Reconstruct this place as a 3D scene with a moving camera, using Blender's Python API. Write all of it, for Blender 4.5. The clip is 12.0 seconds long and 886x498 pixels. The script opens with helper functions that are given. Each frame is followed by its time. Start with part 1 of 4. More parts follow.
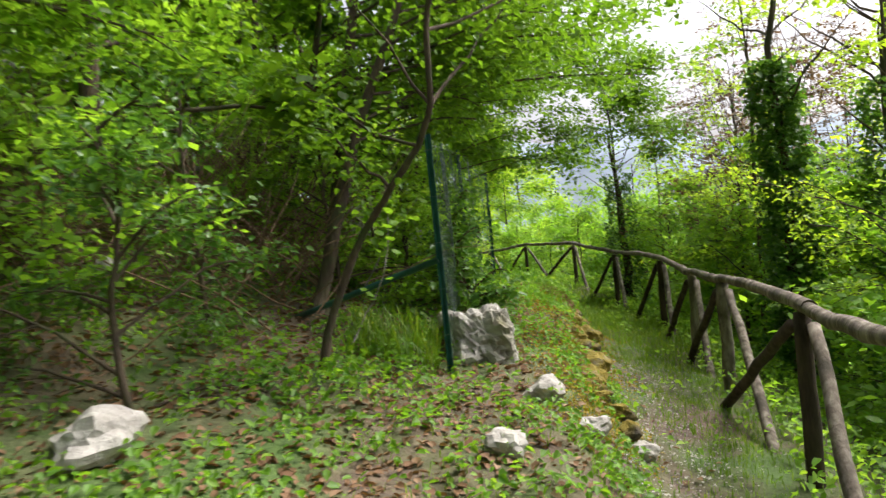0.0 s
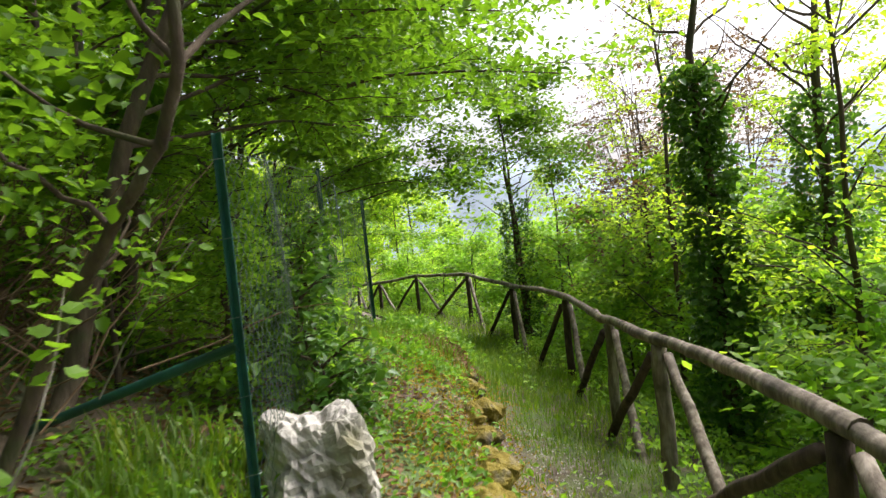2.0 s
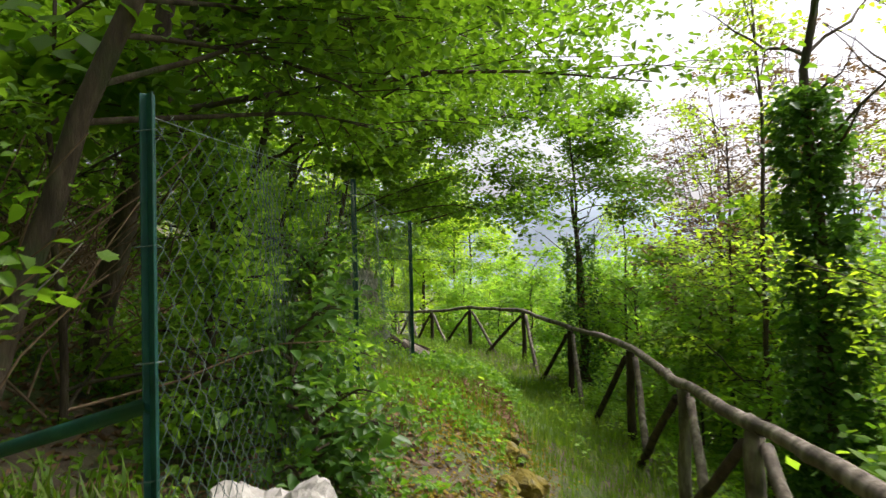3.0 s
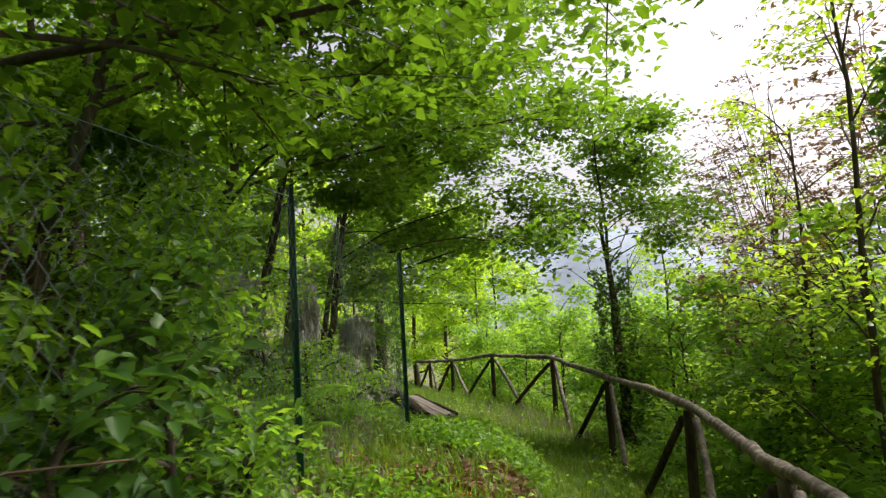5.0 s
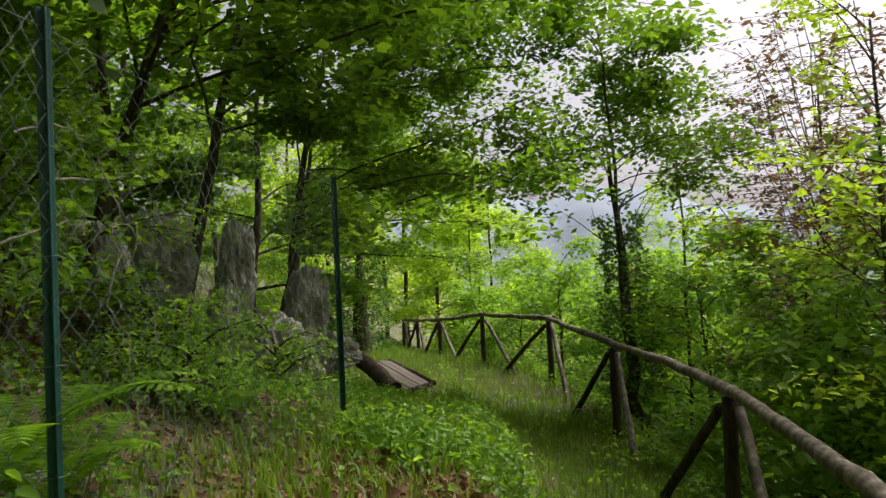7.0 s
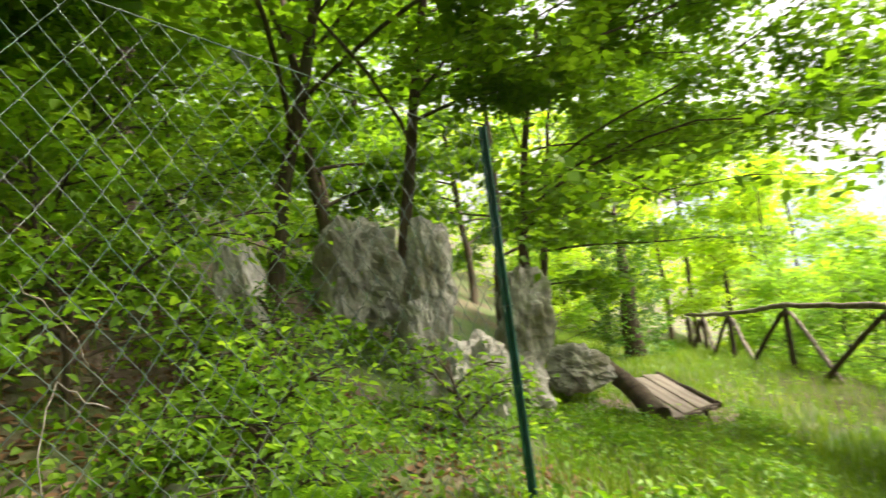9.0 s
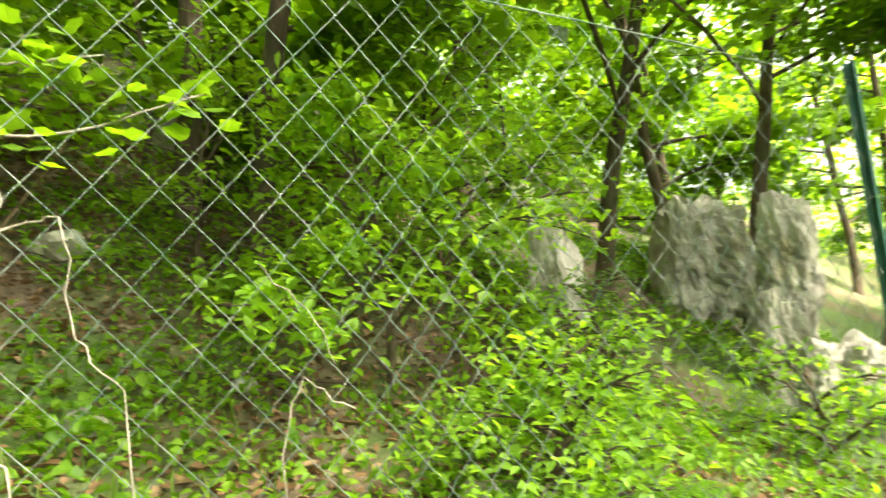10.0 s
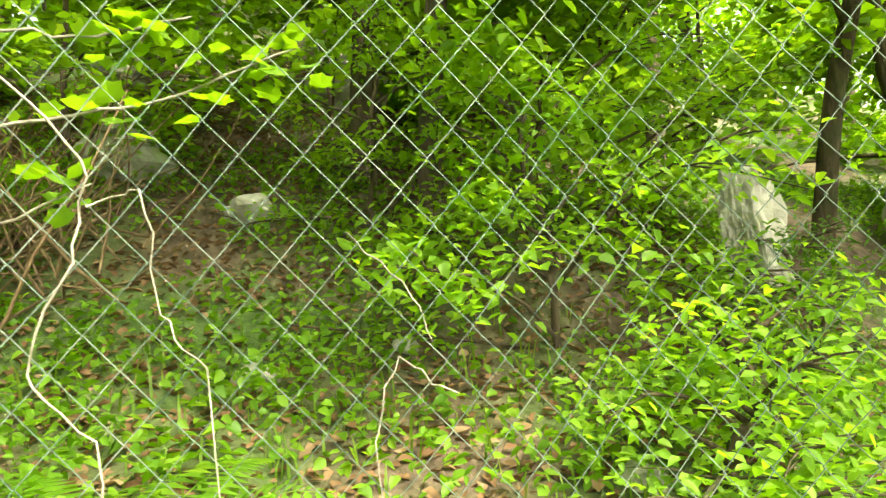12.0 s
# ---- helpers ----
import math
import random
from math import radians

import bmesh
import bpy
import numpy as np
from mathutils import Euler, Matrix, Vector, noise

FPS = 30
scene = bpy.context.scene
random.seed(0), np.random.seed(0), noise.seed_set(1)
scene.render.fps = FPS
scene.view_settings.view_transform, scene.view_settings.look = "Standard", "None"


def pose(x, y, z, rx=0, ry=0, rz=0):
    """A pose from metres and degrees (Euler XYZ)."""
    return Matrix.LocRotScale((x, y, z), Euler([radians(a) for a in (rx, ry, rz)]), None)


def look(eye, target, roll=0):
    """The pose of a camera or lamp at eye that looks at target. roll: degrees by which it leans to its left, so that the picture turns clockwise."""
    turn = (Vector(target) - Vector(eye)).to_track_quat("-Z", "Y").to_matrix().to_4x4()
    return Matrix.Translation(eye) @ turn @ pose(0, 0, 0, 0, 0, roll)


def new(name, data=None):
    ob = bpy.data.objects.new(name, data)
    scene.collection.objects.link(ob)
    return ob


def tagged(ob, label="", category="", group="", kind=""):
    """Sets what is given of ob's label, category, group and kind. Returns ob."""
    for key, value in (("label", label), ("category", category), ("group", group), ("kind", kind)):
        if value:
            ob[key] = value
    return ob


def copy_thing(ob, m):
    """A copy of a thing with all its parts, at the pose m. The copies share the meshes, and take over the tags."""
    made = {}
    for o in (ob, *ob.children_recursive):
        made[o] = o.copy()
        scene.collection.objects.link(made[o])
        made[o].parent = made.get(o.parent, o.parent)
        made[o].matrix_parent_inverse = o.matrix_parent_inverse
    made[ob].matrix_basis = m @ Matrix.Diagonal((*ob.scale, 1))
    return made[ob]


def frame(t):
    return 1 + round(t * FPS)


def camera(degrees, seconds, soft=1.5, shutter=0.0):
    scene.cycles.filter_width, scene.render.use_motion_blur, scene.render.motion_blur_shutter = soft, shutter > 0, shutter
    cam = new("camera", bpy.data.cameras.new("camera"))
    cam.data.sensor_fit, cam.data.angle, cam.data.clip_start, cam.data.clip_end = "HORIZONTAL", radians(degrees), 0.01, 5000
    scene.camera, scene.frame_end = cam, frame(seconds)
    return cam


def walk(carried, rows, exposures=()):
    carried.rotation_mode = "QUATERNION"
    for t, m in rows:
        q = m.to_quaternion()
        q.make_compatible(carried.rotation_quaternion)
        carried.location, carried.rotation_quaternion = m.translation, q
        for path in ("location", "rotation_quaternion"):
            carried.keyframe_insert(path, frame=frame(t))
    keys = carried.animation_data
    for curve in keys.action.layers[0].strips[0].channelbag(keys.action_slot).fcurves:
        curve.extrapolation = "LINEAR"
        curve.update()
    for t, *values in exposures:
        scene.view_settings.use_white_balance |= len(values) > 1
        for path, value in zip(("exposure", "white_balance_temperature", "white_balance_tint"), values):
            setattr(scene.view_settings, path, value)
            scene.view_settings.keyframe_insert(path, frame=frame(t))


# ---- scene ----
EXPO = [(0.0, 1.0, 6350, 16), (1.5, 1.25, 6350, 16), (3.0, 0.9, 6350, 17), (5.5, 0.7, 6500, 20), (7.2, 0.4, 6500, 20), (8.8, 1.6, 7000, 14), (9.5, 2.5, 7350, 10), (10.0, 2.95, 7600, 5), (12.0, 3.15, 7900, 0)]
cam = camera(67.0, 12.0, 1.35, 0.3)
PATH = [
    (0, (0.041, 0.074, 1.609), (0.039, 2.072, 1.526), -5.7),
    (0.5, (0.126, 0.681, 1.615), (0.258, 2.671, 1.461), -4.7),
    (1, (0.203, 1.059, 1.65), (0.237, 3.058, 1.593), -4.7),
    (1.5, (0.31, 1.511, 1.685), (0.53, 3.496, 1.586), -6.3),
    (2, (0.457, 2.008, 1.714), (0.77, 3.983, 1.672), -6.0),
    (2.5, (0.576, 2.472, 1.705), (0.958, 4.435, 1.718), -4.9),
    (3, (0.738, 2.967, 1.71), (0.87, 4.962, 1.767), -1.4),
    (3.2, (0.749, 3.208, 1.714), (0.842, 5.203, 1.814), -2.6),
    (4.8, (1.123, 4.587, 1.649), (1.155, 6.577, 1.844), -2.7),
    (5, (1.174, 4.752, 1.663), (1.226, 6.742, 1.859), -3.4),
    (5.5, (1.332, 5.237, 1.617), (1.383, 7.232, 1.745), -0.3),
    (6, (1.447, 5.759, 1.655), (1.608, 7.749, 1.763), -0.7),
    (6.5, (1.555, 6.142, 1.668), (1.781, 8.129, 1.72), -2.6),
    (7, (1.597, 6.695, 1.573), (1.636, 8.693, 1.643), -2.8),
    (7.2, (1.673, 6.849, 1.609), (1.688, 8.849, 1.647), -2.0),
    (9, (1.876, 8.713, 1.558), (1.111, 10.556, 1.692), -7.6),
    (9.5, (1.876, 8.950, 1.561), (0.612, 10.492, 1.716), -6.0),
    (10, (1.805, 9.119, 1.567), (0.239, 10.345, 1.778), -5.9),
    (10.5, (1.777, 9.255, 1.596), (-0.003, 10.110, 1.913), -7.7),
    (11, (1.819, 9.331, 1.591), (-0.016, 10.071, 1.885), -4.5),
    (11.5, (1.790, 9.345, 1.599), (-0.096, 9.988, 1.771), -6.0),
    (12, (1.724, 9.387, 1.594), (-0.143, 10.091, 1.719), -5.5),
]
walk(cam, [(t, look(eye, target, roll)) for t, eye, target, roll in PATH],
     EXPO)

# ---------------------------------------------------------------- light
SUN_EL, SUN_AZ = 53.0, 66.0          # degrees; azimuth counted from +y towards +x
world = bpy.data.worlds.new("world")
scene.world = world
world.use_nodes = True
wn = world.node_tree
sky = wn.nodes.new("ShaderNodeTexSky")
sky.sky_type, sky.sun_disc = "NISHITA", False
sky.sun_elevation, sky.sun_rotation = radians(SUN_EL), radians(SUN_AZ)
sky.air_density, sky.dust_density, sky.ozone_density = 1.0, 7.0, 0.5
grey = wn.nodes.new("ShaderNodeRGBToBW")          # thin overcast takes most of the blue away
wn.links.new(sky.outputs[0], grey.inputs[0])
veil = wn.nodes.new("ShaderNodeMix")
veil.data_type = "RGBA"
veil.inputs[0].default_value = 0.72
wn.links.new(sky.outputs[0], veil.inputs[6])
wn.links.new(grey.outputs[0], veil.inputs[7])
wn.links.new(veil.outputs[2], wn.nodes["Background"].inputs[0])
wn.nodes["Background"].inputs[1].default_value = 0.15
sun_data = bpy.data.lights.new("sun", "SUN")
sun_data.energy, sun_data.angle, sun_data.color = 2.6, radians(22), (1.0, 0.96, 0.88)
sun = new("sun", sun_data)
sd = Vector((math.sin(radians(SUN_AZ)) * math.cos(radians(SUN_EL)),
             math.cos(radians(SUN_AZ)) * math.cos(radians(SUN_EL)), math.sin(radians(SUN_EL))))
sun.matrix_world = look(sd * 60, (0, 0, 0))


# ---------------------------------------------------------------- materials
def nodes_of(name):
    m = bpy.data.materials.new(name)
    m.use_nodes = True
    nt = m.node_tree
    return m, nt, nt.nodes["Principled BSDF"]


def ramp(nt, source, stops):
    r = nt.nodes.new("ShaderNodeValToRGB")
    while len(r.color_ramp.elements) < len(stops):
        r.color_ramp.elements.new(0.5)
    for e, (p, c) in zip(r.color_ramp.elements, stops):
        e.position, e.color = p, (*c, 1)
    nt.links.new(source, r.inputs[0])
    return r.outputs[0]


def noise_tex(nt, scale, detail=4.0, stretch=None, rough=0.6):
    co = nt.nodes.new("ShaderNodeTexCoord")
    n = nt.nodes.new("ShaderNodeTexNoise")
    n.inputs["Scale"].default_value, n.inputs["Detail"].default_value = scale, detail
    n.inputs["Roughness"].default_value = rough
    if stretch:
        mp = nt.nodes.new("ShaderNodeMapping")
        mp.inputs["Scale"].default_value = stretch
        nt.links.new(co.outputs["Object"], mp.inputs[0])
        nt.links.new(mp.outputs[0], n.inputs["Vector"])
    else:
        nt.links.new(co.outputs["Object"], n.inputs["Vector"])
    return n.outputs["Fac"]


def mixed(nt, fac, a, b, mode="MIX"):
    m = nt.nodes.new("ShaderNodeMix")
    m.data_type, m.blend_type = "RGBA", mode
    for src, sock in ((fac, m.inputs[0]), (a, m.inputs[6]), (b, m.inputs[7])):
        if hasattr(src, "default_value") or hasattr(src, "is_linked"):
            nt.links.new(src, sock)
        elif isinstance(src, (int, float)):
            sock.default_value = src
        else:
            sock.default_value = (*src, 1)
    return m.outputs[2]


def bumped(nt, bsdf, height, strength, dist=0.01):
    b = nt.nodes.new("ShaderNodeBump")
    b.inputs["Strength"].default_value, b.inputs["Distance"].default_value = strength, dist
    nt.links.new(height, b.inputs["Height"])
    nt.links.new(b.outputs[0], bsdf.inputs["Normal"])


def leaf_material(name, dark, mid, light, through_light=0.45, rough=0.5, gain=1.9):
    """Leaf: gloss and diffuse above, light let through from behind; each leaf has its own shade."""
    m, nt, p = nodes_of(name)
    geo = nt.nodes.new("ShaderNodeNewGeometry")
    col = ramp(nt, geo.outputs["Random Per Island"], [(0.0, dark), (0.5, mid), (1.0, light)])
    patch = noise_tex(nt, 1.3, 2.0)
    col = mixed(nt, ramp(nt, patch, [(0.35, (0, 0, 0)), (0.7, (1, 1, 1))]), col, mid)
    nt.links.new(col, p.inputs["Base Color"])
    p.inputs["Roughness"].default_value = rough
    p.inputs["Specular IOR Level"].default_value = 0.35
    tr = nt.nodes.new("ShaderNodeBsdfTranslucent")
    bright = mixed(nt, 1.0, col, (gain * 1.05, gain, gain * 0.35), "MULTIPLY")
    nt.links.new(bright, tr.inputs[0])
    mx = nt.nodes.new("ShaderNodeMixShader")
    mx.inputs[0].default_value = through_light
    nt.links.new(p.outputs[0], mx.inputs[1])
    nt.links.new(tr.outputs[0], mx.inputs[2])
    nt.links.new(mx.outputs[0], nt.nodes["Material Output"].inputs[0])
    return m


def rough_material(name, stops, scale, rough=0.9, stretch=None, bump=0.5, bump_scale=None, dist=0.01, stain=None):
    m, nt, p = nodes_of(name)
    f = noise_tex(nt, scale, 6.0, stretch)
    col = ramp(nt, f, stops)
    if stain:
        g = noise_tex(nt, scale * 0.22, 3.0)
        col = mixed(nt, ramp(nt, g, [(stain[0], (0, 0, 0)), (stain[1], (1, 1, 1))]), col, stain[2])
    nt.links.new(col, p.inputs["Base Color"])
    p.inputs["Roughness"].default_value = rough
    p.inputs["Specular IOR Level"].default_value = 0.25
    bumped(nt, p, noise_tex(nt, bump_scale or scale * 3, 6.0, stretch), bump, dist)
    return m


M_MAPLE = leaf_material("maple_leaf", (0.05, 0.115, 0.010), (0.09, 0.185, 0.014), (0.14, 0.26, 0.03), 0.5, 0.5, 2.15)
M_LIME = leaf_material("young_leaf", (0.16, 0.27, 0.02), (0.245, 0.38, 0.032), (0.33, 0.45, 0.055), 0.55, 0.5, 2.1)
M_SHRUB = leaf_material("shrub_leaf", (0.075, 0.17, 0.02), (0.145, 0.28, 0.032), (0.24, 0.37, 0.055), 0.55, 0.5, 2.2)
M_IVY = leaf_material("ivy_leaf", (0.03, 0.085, 0.015), (0.06, 0.145, 0.022), (0.105, 0.21, 0.035), 0.35, 0.4, 2.1)
M_HERB = leaf_material("herb_leaf", (0.05, 0.13, 0.010), (0.095, 0.21, 0.015), (0.17, 0.29, 0.03), 0.45, 0.5, 2.35)
M_GRASS = leaf_material("grass_blade", (0.06, 0.125, 0.010), (0.10, 0.19, 0.016), (0.19, 0.25, 0.04), 0.45)
M_BUD = leaf_material("red_brown_bud", (0.09, 0.05, 0.035), (0.14, 0.085, 0.06), (0.17, 0.13, 0.06), 0.3)
M_LITTER = leaf_material("dead_leaf", (0.10, 0.05, 0.022), (0.18, 0.10, 0.05), (0.30, 0.21, 0.13), 0.15, 0.8, 1.2)
M_MOSS = leaf_material("golden_moss", (0.13, 0.10, 0.010), (0.25, 0.185, 0.018), (0.34, 0.26, 0.035), 0.3, 0.9, 1.3)
M_BARK = rough_material("bark", [(0.3, (0.035, 0.026, 0.018)), (0.55, (0.085, 0.062, 0.042)), (0.8, (0.15, 0.12, 0.085))],
                        14, stretch=(1, 1, 0.25), bump=0.8, dist=0.02, stain=(0.5, 0.75, (0.05, 0.07, 0.025)))
M_PALEBARK = rough_material("pale_bark", [(0.3, (0.13, 0.115, 0.09)), (0.7, (0.30, 0.275, 0.23))], 25, stretch=(1, 1, 0.3), bump=0.4)
M_RAIL = rough_material("weathered_pole", [(0.28, (0.045, 0.037, 0.029)), (0.48, (0.14, 0.115, 0.088)), (0.72, (0.31, 0.275, 0.225))],
                        16, stretch=(1, 1, 0.2), bump=0.7, dist=0.012, stain=(0.5, 0.66, (0.065, 0.055, 0.042)))
M_DARKPOLE = rough_material("dark_pole", [(0.3, (0.022, 0.016, 0.012)), (0.75, (0.09, 0.065, 0.045))], 16, stretch=(1, 1, 0.25), bump=0.7)
M_ROCK = rough_material("limestone", [(0.25, (0.16, 0.15, 0.13)), (0.45, (0.34, 0.32, 0.285)), (0.75, (0.49, 0.47, 0.425))],
                        6, bump=1.0, bump_scale=12, dist=0.03, stain=(0.56, 0.68, (0.15, 0.14, 0.08)))
M_MOSSROCK = rough_material("mossy_stone", [(0.3, (0.11, 0.085, 0.012)), (0.52, (0.22, 0.17, 0.025)), (0.78, (0.22, 0.20, 0.15))],
                            11, bump=1.0, bump_scale=60, dist=0.02, stain=(0.5, 0.65, (0.06, 0.05, 0.035)))
M_BRUSH = rough_material("dry_twig", [(0.3, (0.09, 0.055, 0.03)), (0.7, (0.22, 0.15, 0.09))], 20, bump=0.3)
M_PLANK = rough_material("grey_plank", [(0.3, (0.11, 0.09, 0.07)), (0.7, (0.30, 0.26, 0.21))], 12, stretch=(0.15, 1, 1), bump=0.5)
# distance haze is mixed into this pale blue-grey base colour
M_HAZED_HILL = rough_material("haze_tinted_hill", [(0.3, (0.19, 0.24, 0.28)), (0.7, (0.25, 0.30, 0.34))], 0.02, bump=0.1)

# green coated steel
M_STEEL, nt_, p_ = nodes_of("green_steel")
nt_.links.new(ramp(nt_, noise_tex(nt_, 9, 5.0), [(0.3, (0.008, 0.05, 0.04)), (0.62, (0.015, 0.095, 0.08)), (0.8, (0.06, 0.15, 0.13))]),
              p_.inputs["Base Color"])
p_.inputs["Roughness"].default_value = 0.42
bumped(nt_, p_, noise_tex(nt_, 60), 0.15)
# dull galvanised wire with a green coat worn off
M_WIRE, nt_, p_ = nodes_of("galvanised_wire")
nt_.links.new(ramp(nt_, noise_tex(nt_, 7, 4.0), [(0.35, (0.06, 0.11, 0.09)), (0.6, (0.16, 0.19, 0.17)), (0.8, (0.28, 0.29, 0.26))]),
              p_.inputs["Base Color"])
p_.inputs["Roughness"].default_value, p_.inputs["Metallic"].default_value = 0.5, 0.35
# forest soil with moss and grass patches
M_SOIL, nt_, p_ = nodes_of("forest_soil")
soil = ramp(nt_, noise_tex(nt_, 9, 8.0), [(0.3, (0.045, 0.032, 0.02)), (0.55, (0.12, 0.085, 0.055)), (0.8, (0.22, 0.17, 0.12))])
turf = ramp(nt_, noise_tex(nt_, 30, 6.0), [(0.3, (0.03, 0.06, 0.012)), (0.7, (0.09, 0.15, 0.03))])
cover = ramp(nt_, noise_tex(nt_, 0.9, 5.0), [(0.42, (0, 0, 0)), (0.6, (1, 1, 1))])
nt_.links.new(mixed(nt_, cover, soil, turf), p_.inputs["Base Color"])
p_.inputs["Roughness"].default_value = 0.95
bumped(nt_, p_, noise_tex(nt_, 35, 8.0), 0.9, 0.02)


# ---------------------------------------------------------------- mesh helpers
def link_mesh(name, data, material, parent=None, label=""):
    ob = new(name, data)
    if not data.materials:
        data.materials.append(material)
    if parent:
        ob.parent = parent
    if label:
        ob["label"] = label
    return ob


def part(name, bm, material, parent=None, label="", smooth=True):
    data = bpy.data.meshes.new(name)
    for f in bm.faces:
        f.smooth = smooth
    bm.to_mesh(data)
    bm.free()
    return link_mesh(name, data, material, parent, label)


def array_mesh(name, verts, quads):
    """Mesh from arrays of corners and four-cornered faces."""
    data = bpy.data.meshes.new(name)
    n, k = len(verts), len(quads)
    data.vertices.add(n)
    data.vertices.foreach_set("co", np.asarray(verts, np.float32).ravel())
    data.loops.add(k * 4)
    data.loops.foreach_set("vertex_index", np.asarray(quads, np.int32).ravel())
    data.polygons.add(k)
    data.polygons.foreach_set("loop_start", np.arange(0, k * 4, 4, dtype=np.int32))
    data.update(calc_edges=True)
    return data


def leaf_arrays(points, size, rng, tilt=0.6, wide=0.55, folded=True, aim=None):
    """Leaves at the points. folded: six corners and a midrib; else a plain four-cornered blade."""
    n = len(points)
    L = size * rng.uniform(0.6, 1.35, n)[:, None]
    az = rng.uniform(0, 2 * np.pi, n)
    droop = rng.normal(-0.25, 0.35, n)
    d = np.stack([np.cos(az) * np.cos(droop), np.sin(az) * np.cos(droop), np.sin(droop)], 1)
    if aim is not None:
        d = d * 0.5 + aim
        d /= np.linalg.norm(d, axis=1)[:, None]
    nr = np.stack([rng.normal(0, tilt, n), rng.normal(0, tilt, n), np.ones(n)], 1)
    side = np.cross(d, nr)
    side /= np.linalg.norm(side, axis=1)[:, None] + 1e-9
    nr = np.cross(side, d)
    W = L * wide * rng.uniform(0.8, 1.2, n)[:, None]
    b = np.asarray(points)
    if folded:
        lift = nr * W * 0.22
        V = np.stack([b, b + d * L * 0.28 + side * W * 0.46 + lift, b + d * L * 0.66 + side * W * 0.36 + lift * 0.7, b + d * L - nr * L * 0.08,
                      b + d * L * 0.66 - side * W * 0.36 + lift * 0.7, b + d * L * 0.28 - side * W * 0.46 + lift], 1)
        base = np.arange(n)[:, None] * 6
        Q = np.concatenate([base + np.array([[0, 1, 2, 3]]), base + np.array([[0, 3, 4, 5]])], 0)
    else:
        V = np.stack([b, b + d * L * 0.45 + side * W * 0.5, b + d * L, b + d * L * 0.45 - side * W * 0.5 + nr * W * 0.15], 1)
        Q = np.arange(n)[:, None] * 4 + np.array([[0, 1, 2, 3]])
    return V.reshape(-1, 3), Q


def join_arrays(parts):
    V, Q, o = [], [], 0
    for v, q in parts:
        V.append(v)
        Q.append(q + o)
        o += len(v)
    return np.concatenate(V), np.concatenate(Q)


def tube_arrays(pts, radii, sides=6):
    """Tapered tube along a line of points."""
    pts, radii = np.asarray(pts, float), np.asarray(radii, float)
    n = len(pts)
    tan = np.gradient(pts, axis=0)
    tan /= np.linalg.norm(tan, axis=1)[:, None] + 1e-9
    ref = np.array([0.31, 0.17, 0.93]) if abs(tan[0] @ [0.31, 0.17, 0.93]) < 0.9 else np.array([1.0, 0, 0])
    a = np.cross(tan, ref)
    a /= np.linalg.norm(a, axis=1)[:, None] + 1e-9
    b = np.cross(tan, a)
    th = np.arange(sides) * 2 * np.pi / sides
    V = pts[:, None] + radii[:, None, None] * (np.cos(th)[None, :, None] * a[:, None] + np.sin(th)[None, :, None] * b[:, None])
    i, j = np.meshgrid(np.arange(n - 1), np.arange(sides), indexing="ij")
    k = (j + 1) % sides
    Q = np.stack([i * sides + j, i * sides + k, (i + 1) * sides + k, (i + 1) * sides + j], -1).reshape(-1, 4)
    V = V.reshape(-1, 3)
    if sides % 2 == 0:       # close both ends
        caps = []
        for o in (0, (n - 1) * sides):
            for q in range(1, sides - 2, 2):
                caps.append([o, o + q, o + q + 1, o + q + 2])
        Q = np.concatenate([Q, np.array(caps)])
    return V, Q


def smooth_mesh(data):
    data.polygons.foreach_set("use_smooth", np.ones(len(data.polygons), bool))
    return data


def tube_part(name, pts, radii, material, parent=None, sides=8, label=""):
    return link_mesh(name, smooth_mesh(array_mesh(name, *tube_arrays(pts, radii, sides))), material, parent, label)


def wobble(a, b, n, amp, rng):
    """A slightly crooked line from a to b."""
    a, b = np.asarray(a, float), np.asarray(b, float)
    s = np.linspace(0, 1, n)[:, None]
    w = np.cumsum(rng.normal(0, amp, (n, 3)), 0)
    w = w - w[0] - s * (w[-1] - w[0])
    return a + (b - a) * s + w


def thing(name, place, label, category, group=""):
    e = new(name)
    e.empty_display_size = 0.1
    e.location = place
    return tagged(e, label, category, group)


# ---------------------------------------------------------------- plan
FENCE = [(0.0, 5.0, 0.52), (0.345, 8.92, 0.72), (0.885, 11.8, 0.45)]     # steel posts: x, y, ground
RAIL = [(1.45, 1.55, 0.95), (2.25, 4.27, 0.83), (2.81, 6.82, 0.718), (3.235, 8.81, 0.595), (3.736, 11.6, 0.575), (4.055, 15.96, 0.433),
        (3.813, 19.58, 0.562), (2.703, 21.86, 0.55), (1.75, 24.6, 0.30), (1.1, 27.6, 0.1), (0.53, 30.6, -0.10)]   # pole tops
BANK_Y = [-60, -3, 5, 9.02, 11.8, 14, 18, 24, 31, 60]
BANK_X = [-1.2, -0.4, 0.0, 0.36, 0.885, 0.95, 0.5, -0.6, -2.2, -8]
BANK_Z = [-0.3, -0.05, 0.52, 0.72, 0.45, 0.15, -0.32, -0.45, -0.7, -1.0]
EDGE_Y = [-60, 0, 4.2, 6.84, 8.8, 11.6, 16, 19.6, 21.9, 30.6, 60]
EDGE_X = [-1.0, 1.1, 2.14, 2.82, 3.25, 3.74, 4.06, 3.81, 2.7, 0.53, -5]
EDGE_Z = [-0.5, -0.3, -0.32, -0.42, -0.50, -0.66, -0.88, -0.68, -0.55, -1.1, -1.6]
STEEP_Y, STEEP = [-10, 3, 6, 9, 60], [0.45, 0.55, 0.8, 1.0, 1.0]


